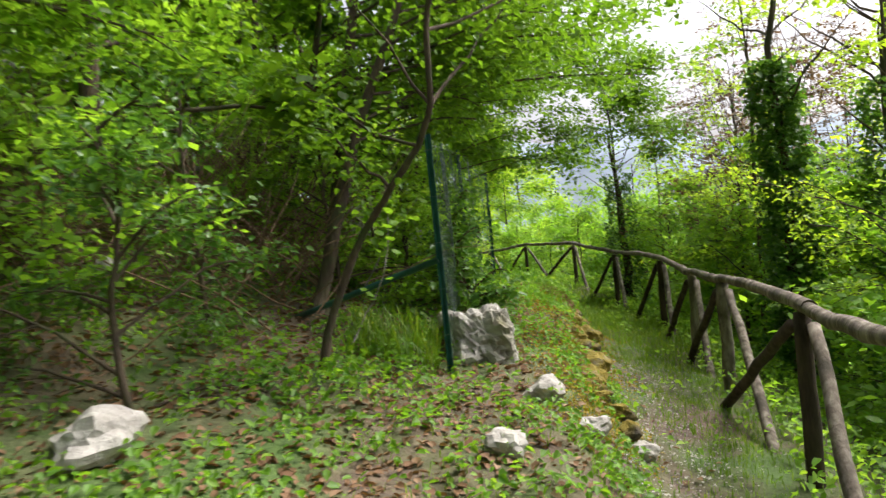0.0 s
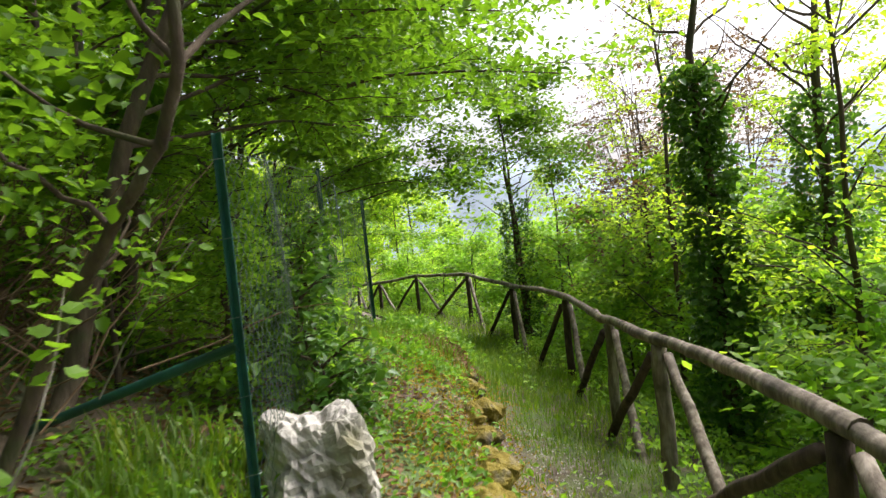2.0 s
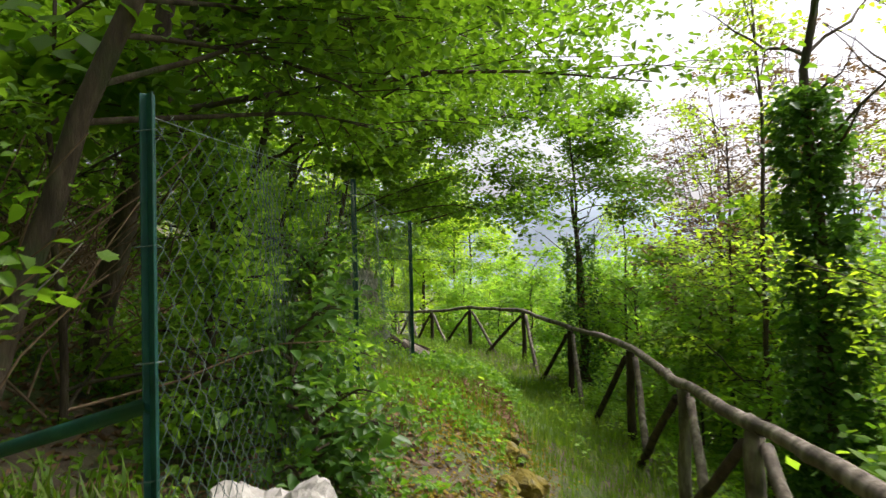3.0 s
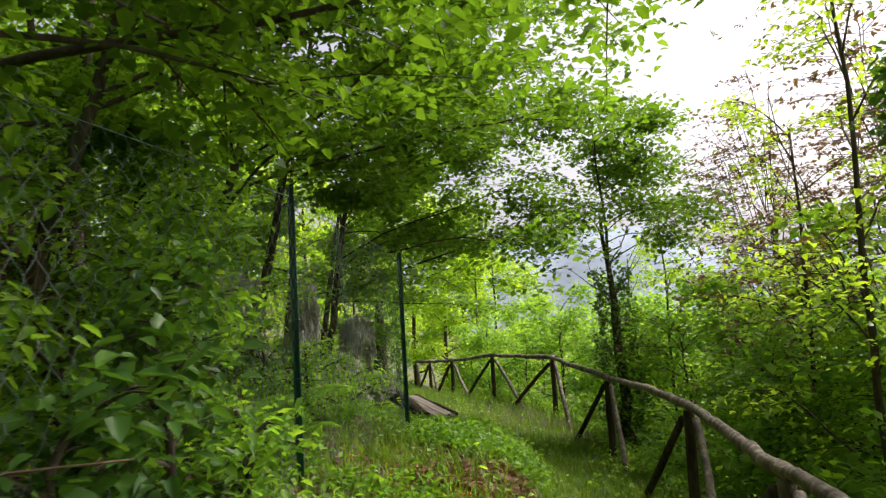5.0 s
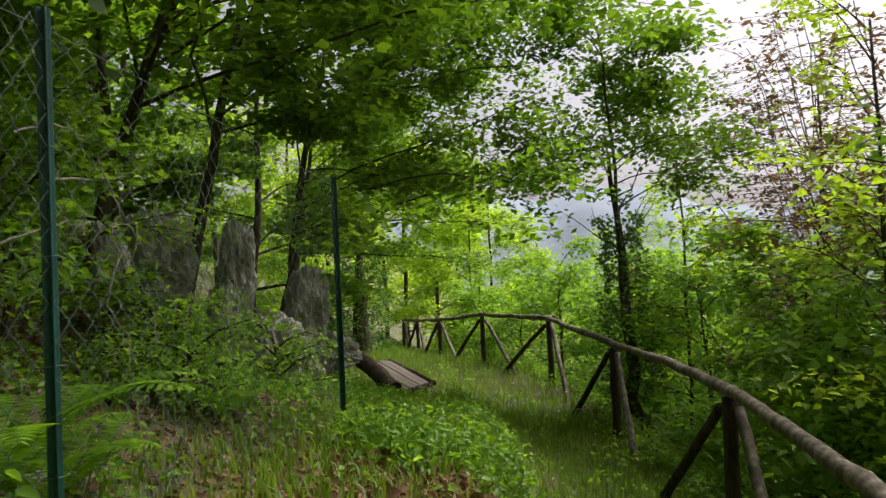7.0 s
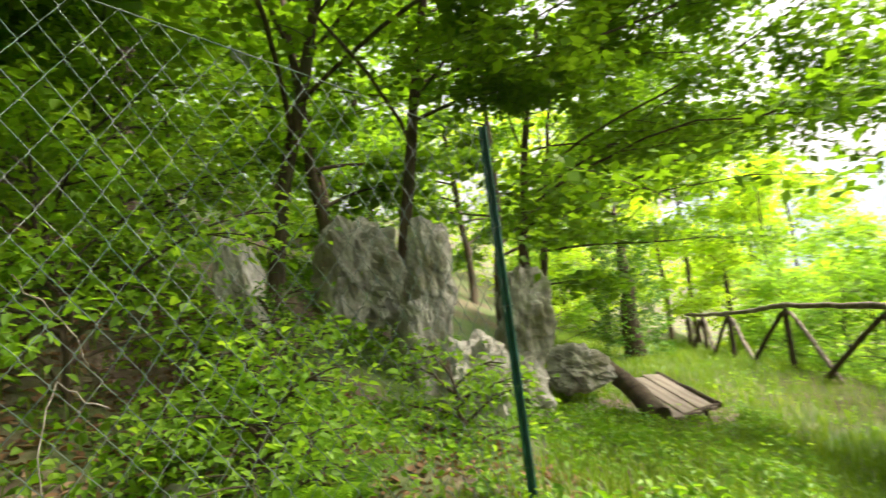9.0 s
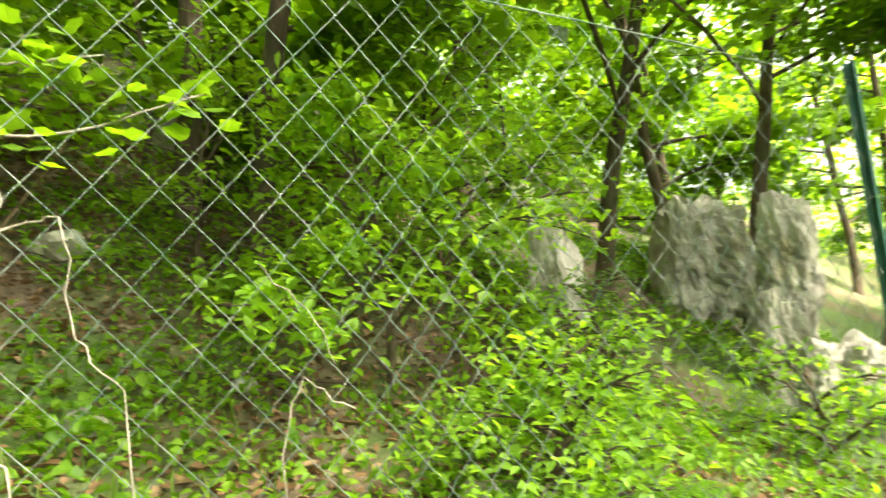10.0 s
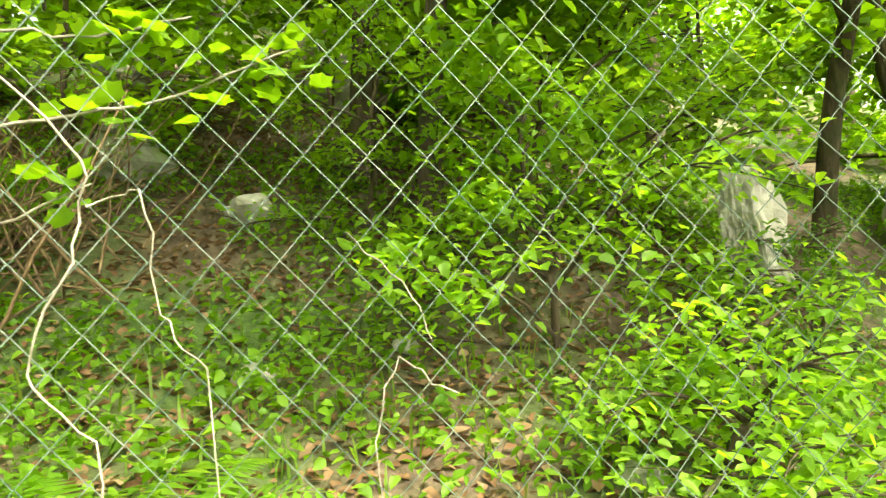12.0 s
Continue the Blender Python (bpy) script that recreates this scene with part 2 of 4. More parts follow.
def ground_z(x, y, fine=True):
    x, y = np.asarray(x, float), np.asarray(y, float)
    bx, bz = np.interp(y, BANK_Y, BANK_X), np.interp(y, BANK_Y, BANK_Z)
    ex, ez = np.interp(y, EDGE_Y, EDGE_X), np.interp(y, EDGE_Y, EDGE_Z)
    k = np.interp(y, STEEP_Y, STEEP)
    u = x - bx
    s = np.clip(u / (ex - bx), 0, 1)
    step = 1 / (1 + np.exp(-(s - 0.47) * 16))           # kerb-like drop from bank strip to trail
    mid = bz + (ez - bz) * (0.45 * s + 0.55 * step)
    up = np.maximum(-u, 0)
    hill = k * (0.38 * up + 0.25 * np.maximum(up - 1.8, 0)) - 0.35 * k * np.maximum(up - 14, 0)
    down = np.maximum(x - ex - 0.25, 0)
    fall = -0.55 * np.minimum(down, 25) - 0.12 * np.maximum(down - 25, 0)
    z = mid + hill + np.maximum(fall, -40)
    if fine:
        near = np.exp(-((x - 1) ** 2 + (y - 9) ** 2) / 900)
        z = z + near * (0.03 * np.sin(x * 3.1 + y * 1.7) * np.sin(y * 2.3 - x) + 0.02 * np.sin(x * 7.3 + 1) * np.sin(y * 6.1))
    return z


def gz(x, y):
    return float(ground_z(x, y))


def graded(lo, hi, a, b, step, far):
    """Grid lines: fine between a and b, coarser outwards."""
    mid = list(np.arange(a, b + step / 2, step))
    left = [a - (a - lo) * (i / far) ** 3 for i in range(far, 0, -1)]
    right = [b + (hi - b) * (i / far) ** 3 for i in range(1, far + 1)]
    return np.array(left + mid + right)


gx, gy = graded(-1500, 1500, -8, 10, 0.12, 24), graded(-1500, 1500, -3, 34, 0.14, 24)
XX, YY = np.meshgrid(gx, gy, indexing="ij")
ZZ = ground_z(XX, YY)
nx, ny = XX.shape
ii, jj = np.meshgrid(np.arange(nx - 1), np.arange(ny - 1), indexing="ij")
quads = np.stack([ii * ny + jj, (ii + 1) * ny + jj, (ii + 1) * ny + jj + 1, ii * ny + jj + 1], -1).reshape(-1, 4)
ground = link_mesh("ground", smooth_mesh(array_mesh("ground", np.stack([XX, YY, ZZ], -1).reshape(-1, 3), quads)), M_SOIL)
tagged(ground, "brown forest soil with moss, leaf litter and turf", "ground", kind="structure")

# far ridge across the valley, blue from the haze painted into its colour
rng = np.random.default_rng(5)
th = np.linspace(radians(-30), radians(120), 90)
rows_ = []
for r, h in ((500, -60), (620, 26), (760, 72), (900, -60)):
    hh = h + (14 * np.sin(th * 9) + 9 * np.sin(th * 23 + 1) + 4 * np.sin(th * 61)) * (h > 0)
    rows_.append(np.stack([np.sin(th) * r, np.cos(th) * r, hh], 1))
hill_v = np.concatenate(rows_)
i, j = np.meshgrid(np.arange(3), np.arange(89), indexing="ij")
hill_q = np.stack([i * 90 + j, i * 90 + j + 1, (i + 1) * 90 + j + 1, (i + 1) * 90 + j], -1).reshape(-1, 4)
tagged(link_mesh("backdrop", smooth_mesh(array_mesh("backdrop", hill_v, hill_q)), M_HAZED_HILL),
       "blue-green mountain ridge across the valley, haze painted into its colour", "hill", kind="structure")


# ---------------------------------------------------------------- pole fence beside the trail
def rail_fence():
    r = np.random.default_rng(21)
    f = thing("rail_fence", (0, 0, 0), "rustic fence of weathered round poles with crossed braces beside the trail", "fence")
    base = [(x, y, gz(x, y) - 0.12) for x, y, z in RAIL]
    for k, (x, y, z) in enumerate(RAIL):
        rad = 0.056 * r.uniform(0.9, 1.1)
        tube_part("post", wobble(base[k], (x, y, z - 0.02), 9, 0.006, r), np.linspace(rad * 1.08, rad, 9) * r.uniform(0.95, 1.05, 9), M_RAIL if k in (2, 3) else M_DARKPOLE, f, 10)
    for k in range(len(RAIL) - 1):
        a, b = np.array(RAIL[k]), np.array(RAIL[k + 1])
        d = (b - a) / np.linalg.norm(b - a)
        pts = wobble(a - d * 0.16 + (0, 0, 0.03), b + d * 0.10 + (0, 0, 0.035), 16, 0.009, r)
        tube_part("rail", pts, np.linspace(0.05, 0.042, 16) * r.uniform(0.93, 1.07, 16), M_RAIL, f, 10)
        span = np.linalg.norm((b - a)[:2])
        inward = np.array([-d[1], d[0], 0]) * 0.2
        reach = min(2.1 if k == 1 else 1.55, span * 0.8)
        for top, sign, mat in ((a, 1, M_DARKPOLE), (b, -1, M_RAIL)):
            foot = top + d * sign * reach + inward * (1 if sign > 0 else 0.4)
            foot[2] = gz(foot[0], foot[1]) - 0.1
            head = top + (0, 0, -0.10) + d * sign * 0.05 + inward * 0.25 * sign
            tube_part("brace", wobble(foot, head, 9, 0.007, r), np.linspace(0.047, 0.04, 9), mat, f, 8)


rail_fence()


# ---------------------------------------------------------------- chain-link fence
def wire_panel(p0, p1, h0, h1, parent, r, cell=0.115):
    """Zigzag wires hooked into one another between two posts."""
    p0, p1 = np.array(p0), np.array(p1)
    length = np.linalg.norm((p1 - p0)[:2])
    cell = cell / 2                  # half a diamond per wire
    cols = int(length / cell)
    out = []
    for c in range(cols):
        rowsn = int(1.66 / (cell * 1.04))
        k = np.arange(rowsn + 1)
        s = (c + 0.5 + np.where(k % 2 == c % 2, -0.5, 0.5) * 1.03) * cell / length
        h = k / rowsn
        sag = 0.03 * np.sin(s * np.pi * 3) + 0.02 * np.sin(s * 17 + h * 5)
        base_ = p0 + (p1 - p0) * s[:, None]
        top_ = (h0 + (h1 - h0) * s)
        pts = base_.copy()
        pts[:, 2] = base_[:, 2] + 0.06 + (top_ - 0.10) * h
        n2 = np.array([(p1 - p0)[1], -(p1 - p0)[0], 0]) / length
        pts += n2 * (sag + np.where(k % 2 == 0, 0.004, -0.004) * (1 if c % 2 else -1))[:, None]
        out.append(tube_arrays(pts, np.full(len(pts), 0.0016), 4))
    link_mesh("wire_mesh", array_mesh("wire_mesh", *join_arrays(out)), M_WIRE, parent, "sagging galvanised diamond wire mesh")
    for fr in (0.985,):
        a, b = p0.copy(), p1.copy()
        a[2] += 0.06 + (h0 - 0.1) * fr
        b[2] += 0.06 + (h1 - 0.1) * fr
        tube_part("tension_wire", wobble(a, b, 8, 0.004, r), np.full(8, 0.002), M_WIRE, parent, 4)


def chain_fence():
    r = np.random.default_rng(3)
    f = thing("chain_link_fence", (0, 0, 0), "green steel posts carrying sagging chain-link wire mesh up the bank", "fence")
    tops = [2.25, 2.52, 2.345]
    for (x, y, z), top in zip(FENCE, tops):
        bm = bmesh.new()
        bmesh.ops.create_cube(bm, size=1)       # T-shaped section: flange and web
        bmesh.ops.scale(bm, vec=(0.046, 0.006, top - z + 0.3), verts=bm.verts)
        web = bmesh.ops.create_cube(bm, size=1)["verts"]
        bmesh.ops.scale(bm, vec=(0.006, 0.042, top - z + 0.3), verts=web)
        bmesh.ops.translate(bm, vec=(0, -0.022, 0), verts=web)
        bmesh.ops.bevel(bm, geom=bm.edges[:], offset=0.0015, segments=1, affect="EDGES")
        p = part("post", bm, M_STEEL, f, "green coated steel T-post", smooth=False)
        p.matrix_basis = pose(x, y, (top + z - 0.3) / 2, 0, 0, 40)
        for q in range(5):
            zz = z + 0.25 + q * (top - z - 0.3) / 4.2
            tube_part("wire_tie", [(x - 0.03, y - 0.03, zz), (x + 0.035, y - 0.03, zz + 0.006), (x + 0.03, y + 0.03, zz), (x - 0.03, y + 0.025, zz)],
                      [0.002] * 4, M_WIRE, f, 4)
    x, y, z = FENCE[0]
    tube_part("strut", wobble((x, y, z + 0.81), (-1.3, 5.75, gz(-1.3, 5.75) - 0.05), 6, 0.002, r), [0.026] * 6, M_STEEL, f, 8, "green steel stay leaning into the bank")
    for k in range(2):
        a, b = FENCE[k], FENCE[k + 1]
        wire_panel(a, b, tops[k] - a[2], tops[k + 1] - b[2], f, r)


chain_fence()


# ---------------------------------------------------------------- rocks
def rock(name, place, size, seed, material, label, category="rock", turn=0, sub=3, rough_=0.28):
    bm = bmesh.new()
    bmesh.ops.create_icosphere(bm, subdivisions=sub, radius=1)
    off = Vector((seed * 7.3, seed * 3.1, seed))
    for v in bm.verts:
        d = v.co.normalized()
        cut = 1.0
        for q in range(7):      # broken flat faces
            n = Vector((math.sin(seed + q * 2.4), math.cos(seed * 1.7 + q * 1.3), math.sin(q * 3.7 + seed * 0.6))).normalized()
            dn = d.dot(n)
            if dn > 0.05:
                cut = min(cut, 0.74 / dn)
        f = cut * (1 + rough_ * noise.noise(d * 1.6 + off) + 0.16 * noise.noise(d * 4 + off) + 0.09 * noise.noise(d * 10 + off) + 0.05 * abs(noise.noise(Vector((d.x * 5, d.y * 5, d.z * 22)) + off)))
        v.co = Vector((d.x * size[0], d.y * size[1], d.z * size[2])) * f
    ob = part(name, bm, material, smooth=False)
    ob.matrix_basis = pose(*place, 0, 0, turn)
    return tagged(ob, label, category)


def block_rock(name, place, size, seed, material, label, turn=0, lean=0, crack=0.05, taper=0.15):
    """Angular limestone block: a cube pushed out of square, with ledges, chipped corners and cracks."""
    bm = bmesh.new()
    bmesh.ops.create_cube(bm, size=2)
    bmesh.ops.subdivide_edges(bm, edges=bm.edges[:], cuts=17, use_grid_fill=True)
    off = Vector((seed * 5.7, seed * 2.9, seed * 1.3))
    for v in bm.verts:
        c = v.co
        q = (abs(c.x) ** 4.5 + abs(c.y) ** 4.5 + abs(c.z) ** 4.5) ** (1 / 4.5)
        c = c / q                                       # rounded cube
        d = c.normalized()
        n1, n2, n3 = noise.noise(c * 0.9 + off), noise.noise(c * 2.6 + off), noise.noise(c * 7 + off)
        ledge = abs(noise.noise(Vector((c.x * 0.8, c.y * 0.8, c.z * 2.6 + 0.9 * n1)) + off))
        split = abs(noise.noise(Vector((c.x * 2.4, c.y * 2.4, c.z * 2.0)) - off))
        f = 1 + 0.30 * n1 + 0.18 * n2 + 0.08 * n3 - crack * (max(0, 0.10 - ledge) + max(0, 0.09 - split)) * 14
        narrow = 1 - taper * max(c.z, -0.3)
        v.co = Vector((c.x * size[0] * narrow, c.y * size[1] * narrow, c.z * size[2])) * f
    ob = part(name, bm, material, smooth=False)
    ob.matrix_basis = pose(*place, lean, lean * 0.6, turn)
    return tagged(ob, label, "rock")


block_rock("boulder", (0.23, 5.58, 0.54), (0.25, 0.42, 0.32), 3, M_ROCK, "large pale grey limestone boulder beside the green post", turn=12, lean=-9, taper=0.05)
crag = "weathered pale limestone outcrop with moss and cracks on the hillside"
for place, size, seed, turn in (((-0.02, 13.55, 0.84), (0.26, 0.28, 0.36), 4, 25), ((-0.55, 14.2, 1.80), (0.19, 0.25, 0.42), 7, 10), ((-0.62, 14.1, 1.1), (0.21, 0.24, 0.45), 22, 40),
                                ((0.02, 14.95, 1.22), (0.22, 0.30, 0.50), 9, 35), ((-0.12, 14.8, 0.55), (0.34, 0.34, 0.36), 27, 5),
                                ((0.10, 16.5, 0.50), (0.32, 0.28, 0.26), 12, 60), ((-0.95, 12.1, 1.72), (0.13, 0.17, 0.34), 15, 15), ((-2.0, 15.4, 1.9), (0.4, 0.5, 0.6), 18, 50)):
    tagged(block_rock("rock", place, size, seed, M_ROCK, crag, turn, lean=(seed % 5 - 2) * 4, crack=0.08), group="hillside rocks")
for x, y, s, seed in ((0.64, 4.58, 0.13, 21), (-1.63, 3.1, 0.19, 22), (0.26, 3.55, 0.13, 23), (-2.6, 5.3, 0.12, 24), (0.88, 4.26, 0.10, 25), (-0.2, 10.75, 0.075, 26),
                      (-1.2, 9.6, 0.09, 27), (-2.6, 9.75, 0.16, 28), (-4.7, 11.0, 0.45, 29), (-5.6, 8.9, 0.35, 30), (-1.3, 10.3, 0.06, 32), (0.05, 9.3, 0.06, 33),
                      (1.25, 4.55, 0.09, 34), (-3.4, 9.0, 0.3, 35)):
    tagged(rock("stone", (x, y, gz(x, y) + s * 0.25), (s, s * 1.15, s * 0.8), seed, M_ROCK, "loose pale limestone lying among leaves", "stone", seed * 40, 3), group="loose stones")
r_ = np.random.default_rng(8)
for k in range(17):
    y = 4.75 + k * 0.25 + r_.uniform(-0.06, 0.06)
    x = np.interp(y, [4.7, 6, 9], [1.12, 1.27, 1.72]) + r_.uniform(-0.09, 0.09)
    s = r_.uniform(0.06, 0.15)
    tagged(rock("kerb_stone", (x, y, gz(x, y) + 0.04), (s, s * 1.35, s * 0.85), 40 + k, M_MOSSROCK, "stone covered in golden moss along the trail edge", "stone", k * 47, 3), group="mossy trail edge")


# ---------------------------------------------------------------- slatted board lying at the bank foot
def slat_board():
    b = thing("plank_bench", (0, 0, 0), "broken grey plank bench sagging against the grassy bank", "bench")
    a, c = np.array((1.52, 17.1, -0.14)), np.array((1.05, 16.25, -0.12))    # outer end
    up_ = np.array((-0.70, 1.0, 0.27))
    for k in range(3):
        o = a + (c - a) * (k + 0.5) / 3
        ax = (c - a) / np.linalg.norm(c - a)
        bm = bmesh.new()
        bmesh.ops.create_cube(bm, size=1)
        bmesh.ops.scale(bm, vec=(1.25, 0.25, 0.04), verts=bm.verts)
        bmesh.ops.bevel(bm, geom=bm.edges[:], offset=0.006, segments=1, affect="EDGES")
        m = part("plank", bm, M_PLANK, b, smooth=False)
        ex = Vector(up_).normalized()
        ey = (Vector(ax) - ex * Vector(ax).dot(ex)).normalized()
        ez = ex.cross(ey)
        rot = Matrix((ex, ey, ez)).transposed().to_4x4()
        m.matrix_basis = Matrix.Translation(Vector(o) + ex * 0.62 + ez * (0.01 * k)) @ rot
    r = np.random.default_rng(2)
    tube_part("frame_pole", wobble(a + (0.05, 0.08, 0), c + (-0.05, -0.08, 0), 6, 0.006, r), [0.035] * 6, M_DARKPOLE, b)
    tube_part("frame_pole", wobble(a + (0.02, 0.05, 0.02), a + up_ * 1.0, 6, 0.006, r), [0.035] * 6, M_DARKPOLE, b)
    tube_part("leg", wobble(a + (-0.1, -0.1, 0), (1.42, 17.0, gz(1.42, 17.0) - 0.1), 4, 0.003, r), [0.03] * 4, M_DARKPOLE, b)
    t = thing("fallen_log", (0, 0, 0), "dark fallen log lying along the bank behind the bench", "log")
    tube_part("trunk", wobble((1.0, 16.25, -0.06), (0.1, 17.7, 0.48), 9, 0.015, r), np.linspace(0.13, 0.10, 9), M_BARK, t, 10)


slat_board()


# ---------------------------------------------------------------- trees and shrubs
def tree_mesh_set(seed, height, r0, lean=(0, 0), spread=1.8, first=0.35, limbs=9, leaves=6000, leaf=0.09, az0=None, az_w=3.2, rise=0.35,
                  folded=False, scatter=0.12, trunk_amp=0.03, twigs=7, wide=0.6, droop=0.25):
    """Points of a tree: trunk, limbs, twigs and the leaves along its twigs."""
    r = np.random.default_rng(seed)
    n = 12
    s = np.linspace(0, 1, n)
    trunk = wobble((0, 0, -0.15), (lean[0], lean[1], height), n, trunk_amp, r)
    trunk[:, 0] += lean[0] * 0.25 * (s ** 2 - s)
    trunk_t = (trunk, r0 * (1 - 0.8 * s) + 0.006)
    limb_t, twig_t, spots = [], [], []
    for k in range(limbs):
        f = first + (1 - first) * (k + r.uniform(0.1, 0.9)) / limbs
        p = np.array([np.interp(f, s, trunk[:, c]) for c in range(3)])
        az = (az0 if az0 is not None else 0) + r.uniform(-az_w, az_w)
        L = spread * (1.15 - 0.55 * f) * r.uniform(0.75, 1.2)
        el = rise + r.uniform(-0.15, 0.35) + 0.4 * f
        d = np.array([math.cos(az) * math.cos(el), math.sin(az) * math.cos(el), math.sin(el)])
        q = np.linspace(0, 1, 8)[:, None]
        pts = p + d * L * q + np.array([0, 0, -droop * L]) * q ** 2 + np.cumsum(r.normal(0, 0.02 * L, (8, 3)), 0) * q
        limb_t.append((pts, np.linspace(max(r0 * 0.42 * (1.1 - f), 0.012), 0.005, 8)))
        for t in range(twigs):
            g = r.uniform(0.25, 1.0)
            o = np.array([np.interp(g, q[:, 0], pts[:, c]) for c in range(3)])
            az2 = az + r.uniform(-1.3, 1.3)
            l2 = L * r.uniform(0.2, 0.42)
            e2 = r.uniform(-0.25, 0.45)
            d2 = np.array([math.cos(az2) * math.cos(e2), math.sin(az2) * math.cos(e2), math.sin(e2)])
            tw = o + d2 * l2 * np.linspace(0, 1, 5)[:, None] + np.array([0, 0, -0.15 * l2]) * (np.linspace(0, 1, 5) ** 2)[:, None]
            twig_t.append((tw, np.linspace(0.006, 0.0025, 5)))
            spots.append(tw)
    m = leaves // max(len(spots), 1)
    P = []
    for tw in spots:
        g = r.uniform(0.1, 1.1, m)
        c = np.stack([np.interp(g, np.linspace(0, 1, 5), tw[:, k]) for k in range(3)], 1)
        P.append(c + r.normal(0, 1, (m, 3)) * np.array([scatter, scatter, scatter * 0.55]))
    lv = leaf_arrays(np.concatenate(P), leaf, r, 0.45, wide, folded)
    return trunk_t, limb_t, twig_t, lv


def tree(name, place, label, leaf_mat, bark=None, category="tree", group="", turn=0, leaf_part="crown", **kw):
    bark = bark or M_BARK
    trunk_t, limb_t, twig_t, lv = tree_mesh_set(**kw)
    t = thing(name, place, label, category, group)
    t.rotation_euler = (0, 0, radians(turn))
    tube_part("trunk", *trunk_t, bark, t, 10)
    for l in limb_t:
        tube_part("limb", *l, bark, t, 6)
    tagged(link_mesh("fine_branching", array_mesh("fine_branching", *join_arrays([tube_arrays(a[::2], b[::2], 3) for a, b in twig_t])), bark, t), kind="stuff")
    link_mesh(leaf_part, array_mesh(leaf_part, *lv), leaf_mat, t)
    return t


def put_copies(ob, spots, rng):
    for x, y, s in spots:
        c = copy_thing(ob, pose(x, y, gz(x, y) - 0.05, 0, 0, rng.uniform(0, 360)))
        c.scale = (s, s, s)


# trees on the bank whose boughs hang over the trail
over = "slender maple on the bank with boughs hanging over the trail"
for k, (x, y, h, sp, az, lx) in enumerate(((-1.2, 7.4, 5.0, 3.1, 0.1, 0.9), (-2.4, 10.9, 5.0, 5.0, -0.1, 1.3), (-2.1, 13.9, 5.0, 5.8, -0.25, 1.6), (-0.9, 17.4, 5.0, 4.3, -0.3, 0.9),
                                           (-1.15, 5.85, 4.4, 2.2, 0.3, 1.75), (-3.0, 3.2, 4.8, 2.1, 0.6, 0.3), (-1.6, 21.5, 5.5, 4.3, -0.2, 0.9), (-1.7, 15.6, 6.3, 5.8, -0.15, 1.3))):
    tree("maple_tree", (x, y, gz(x, y)), over, M_MAPLE, group="overhanging maples", seed=60 + k, height=h, r0=0.06 if k == 4 else 0.085, lean=(lx, 0.3), spread=sp, first=0.34, limbs=16,
         leaves=5000 if k == 4 else 8000 if k == 5 else 14000 if k in (0, 1, 2, 5) else 20000, leaf=0.07 if k in (0, 4, 5) else 0.09 if k < 3 else 0.105, az0=az, az_w=1.2, rise=0.06,
         folded=k in (0, 1, 2, 4, 5), twigs=9, wide=0.72, droop=0.16, scatter=0.14)

# leaning sapling by the steel post
def sapling():
    """Crooked young stem that leans across the steel post, forked above it."""
    r = np.random.default_rng(90)
    x, y = -0.86, 4.42
    z = gz(x, y)
    t = thing("sapling", (x, y, z), "thin leaning sapling with brown bark, forked above the green post", "sapling")
    knots = np.array([(0, 0, -0.12), (0.07, 0.03, 0.2), (0.20, 0.07, 0.52), (0.38, 0.05, 0.85), (0.58, -0.05, 1.12), (0.78, -0.16, 1.36), (0.88, -0.25, 1.58), (0.90, -0.30, 2.0), (1.0, -0.36, 2.7)])
    k = np.linspace(0, 8, 33)
    line = np.stack([np.interp(k, np.arange(9), knots[:, c]) for c in range(3)], 1) + np.cumsum(r.normal(0, 0.004, (33, 3)), 0)
    tube_part("trunk", line, np.linspace(0.030, 0.016, 33) * r.uniform(0.92, 1.1, 33), M_BARK, t, 10)
    P = []
    for q, (o, d, L) in enumerate(((6, (-0.55, 0.1, 0.9), 1.1), (6, (0.5, 0.5, 0.6), 1.3), (7, (0.2, -0.3, 0.9), 0.9), (5, (-0.7, 0.2, 0.4), 0.8), (4, (-0.5, -0.3, 0.5), 0.6), (3, (0.2, 0.5, 0.5), 0.5),
                                   (7, (0.9, 0.5, 0.35), 1.4), (8, (0.2, 0.6, 0.5), 1.0))):
        a = line[o * 4]
        e = a + np.array(d) / np.linalg.norm(d) * L
        w = wobble(a, e, 8, 0.02, r)
        tube_part("limb", w, np.linspace(0.013, 0.004, 8), M_BARK, t, 6)
        g = r.uniform(0.25, 1.05, 150)
        P.append(a + (e - a) * g[:, None] + r.normal(0, 0.11, (150, 3)))
    link_mesh("crown", array_mesh("crown", *leaf_arrays(np.concatenate(P), 0.055, r, 0.5, 0.7, True)), M_MAPLE, t)


sapling()

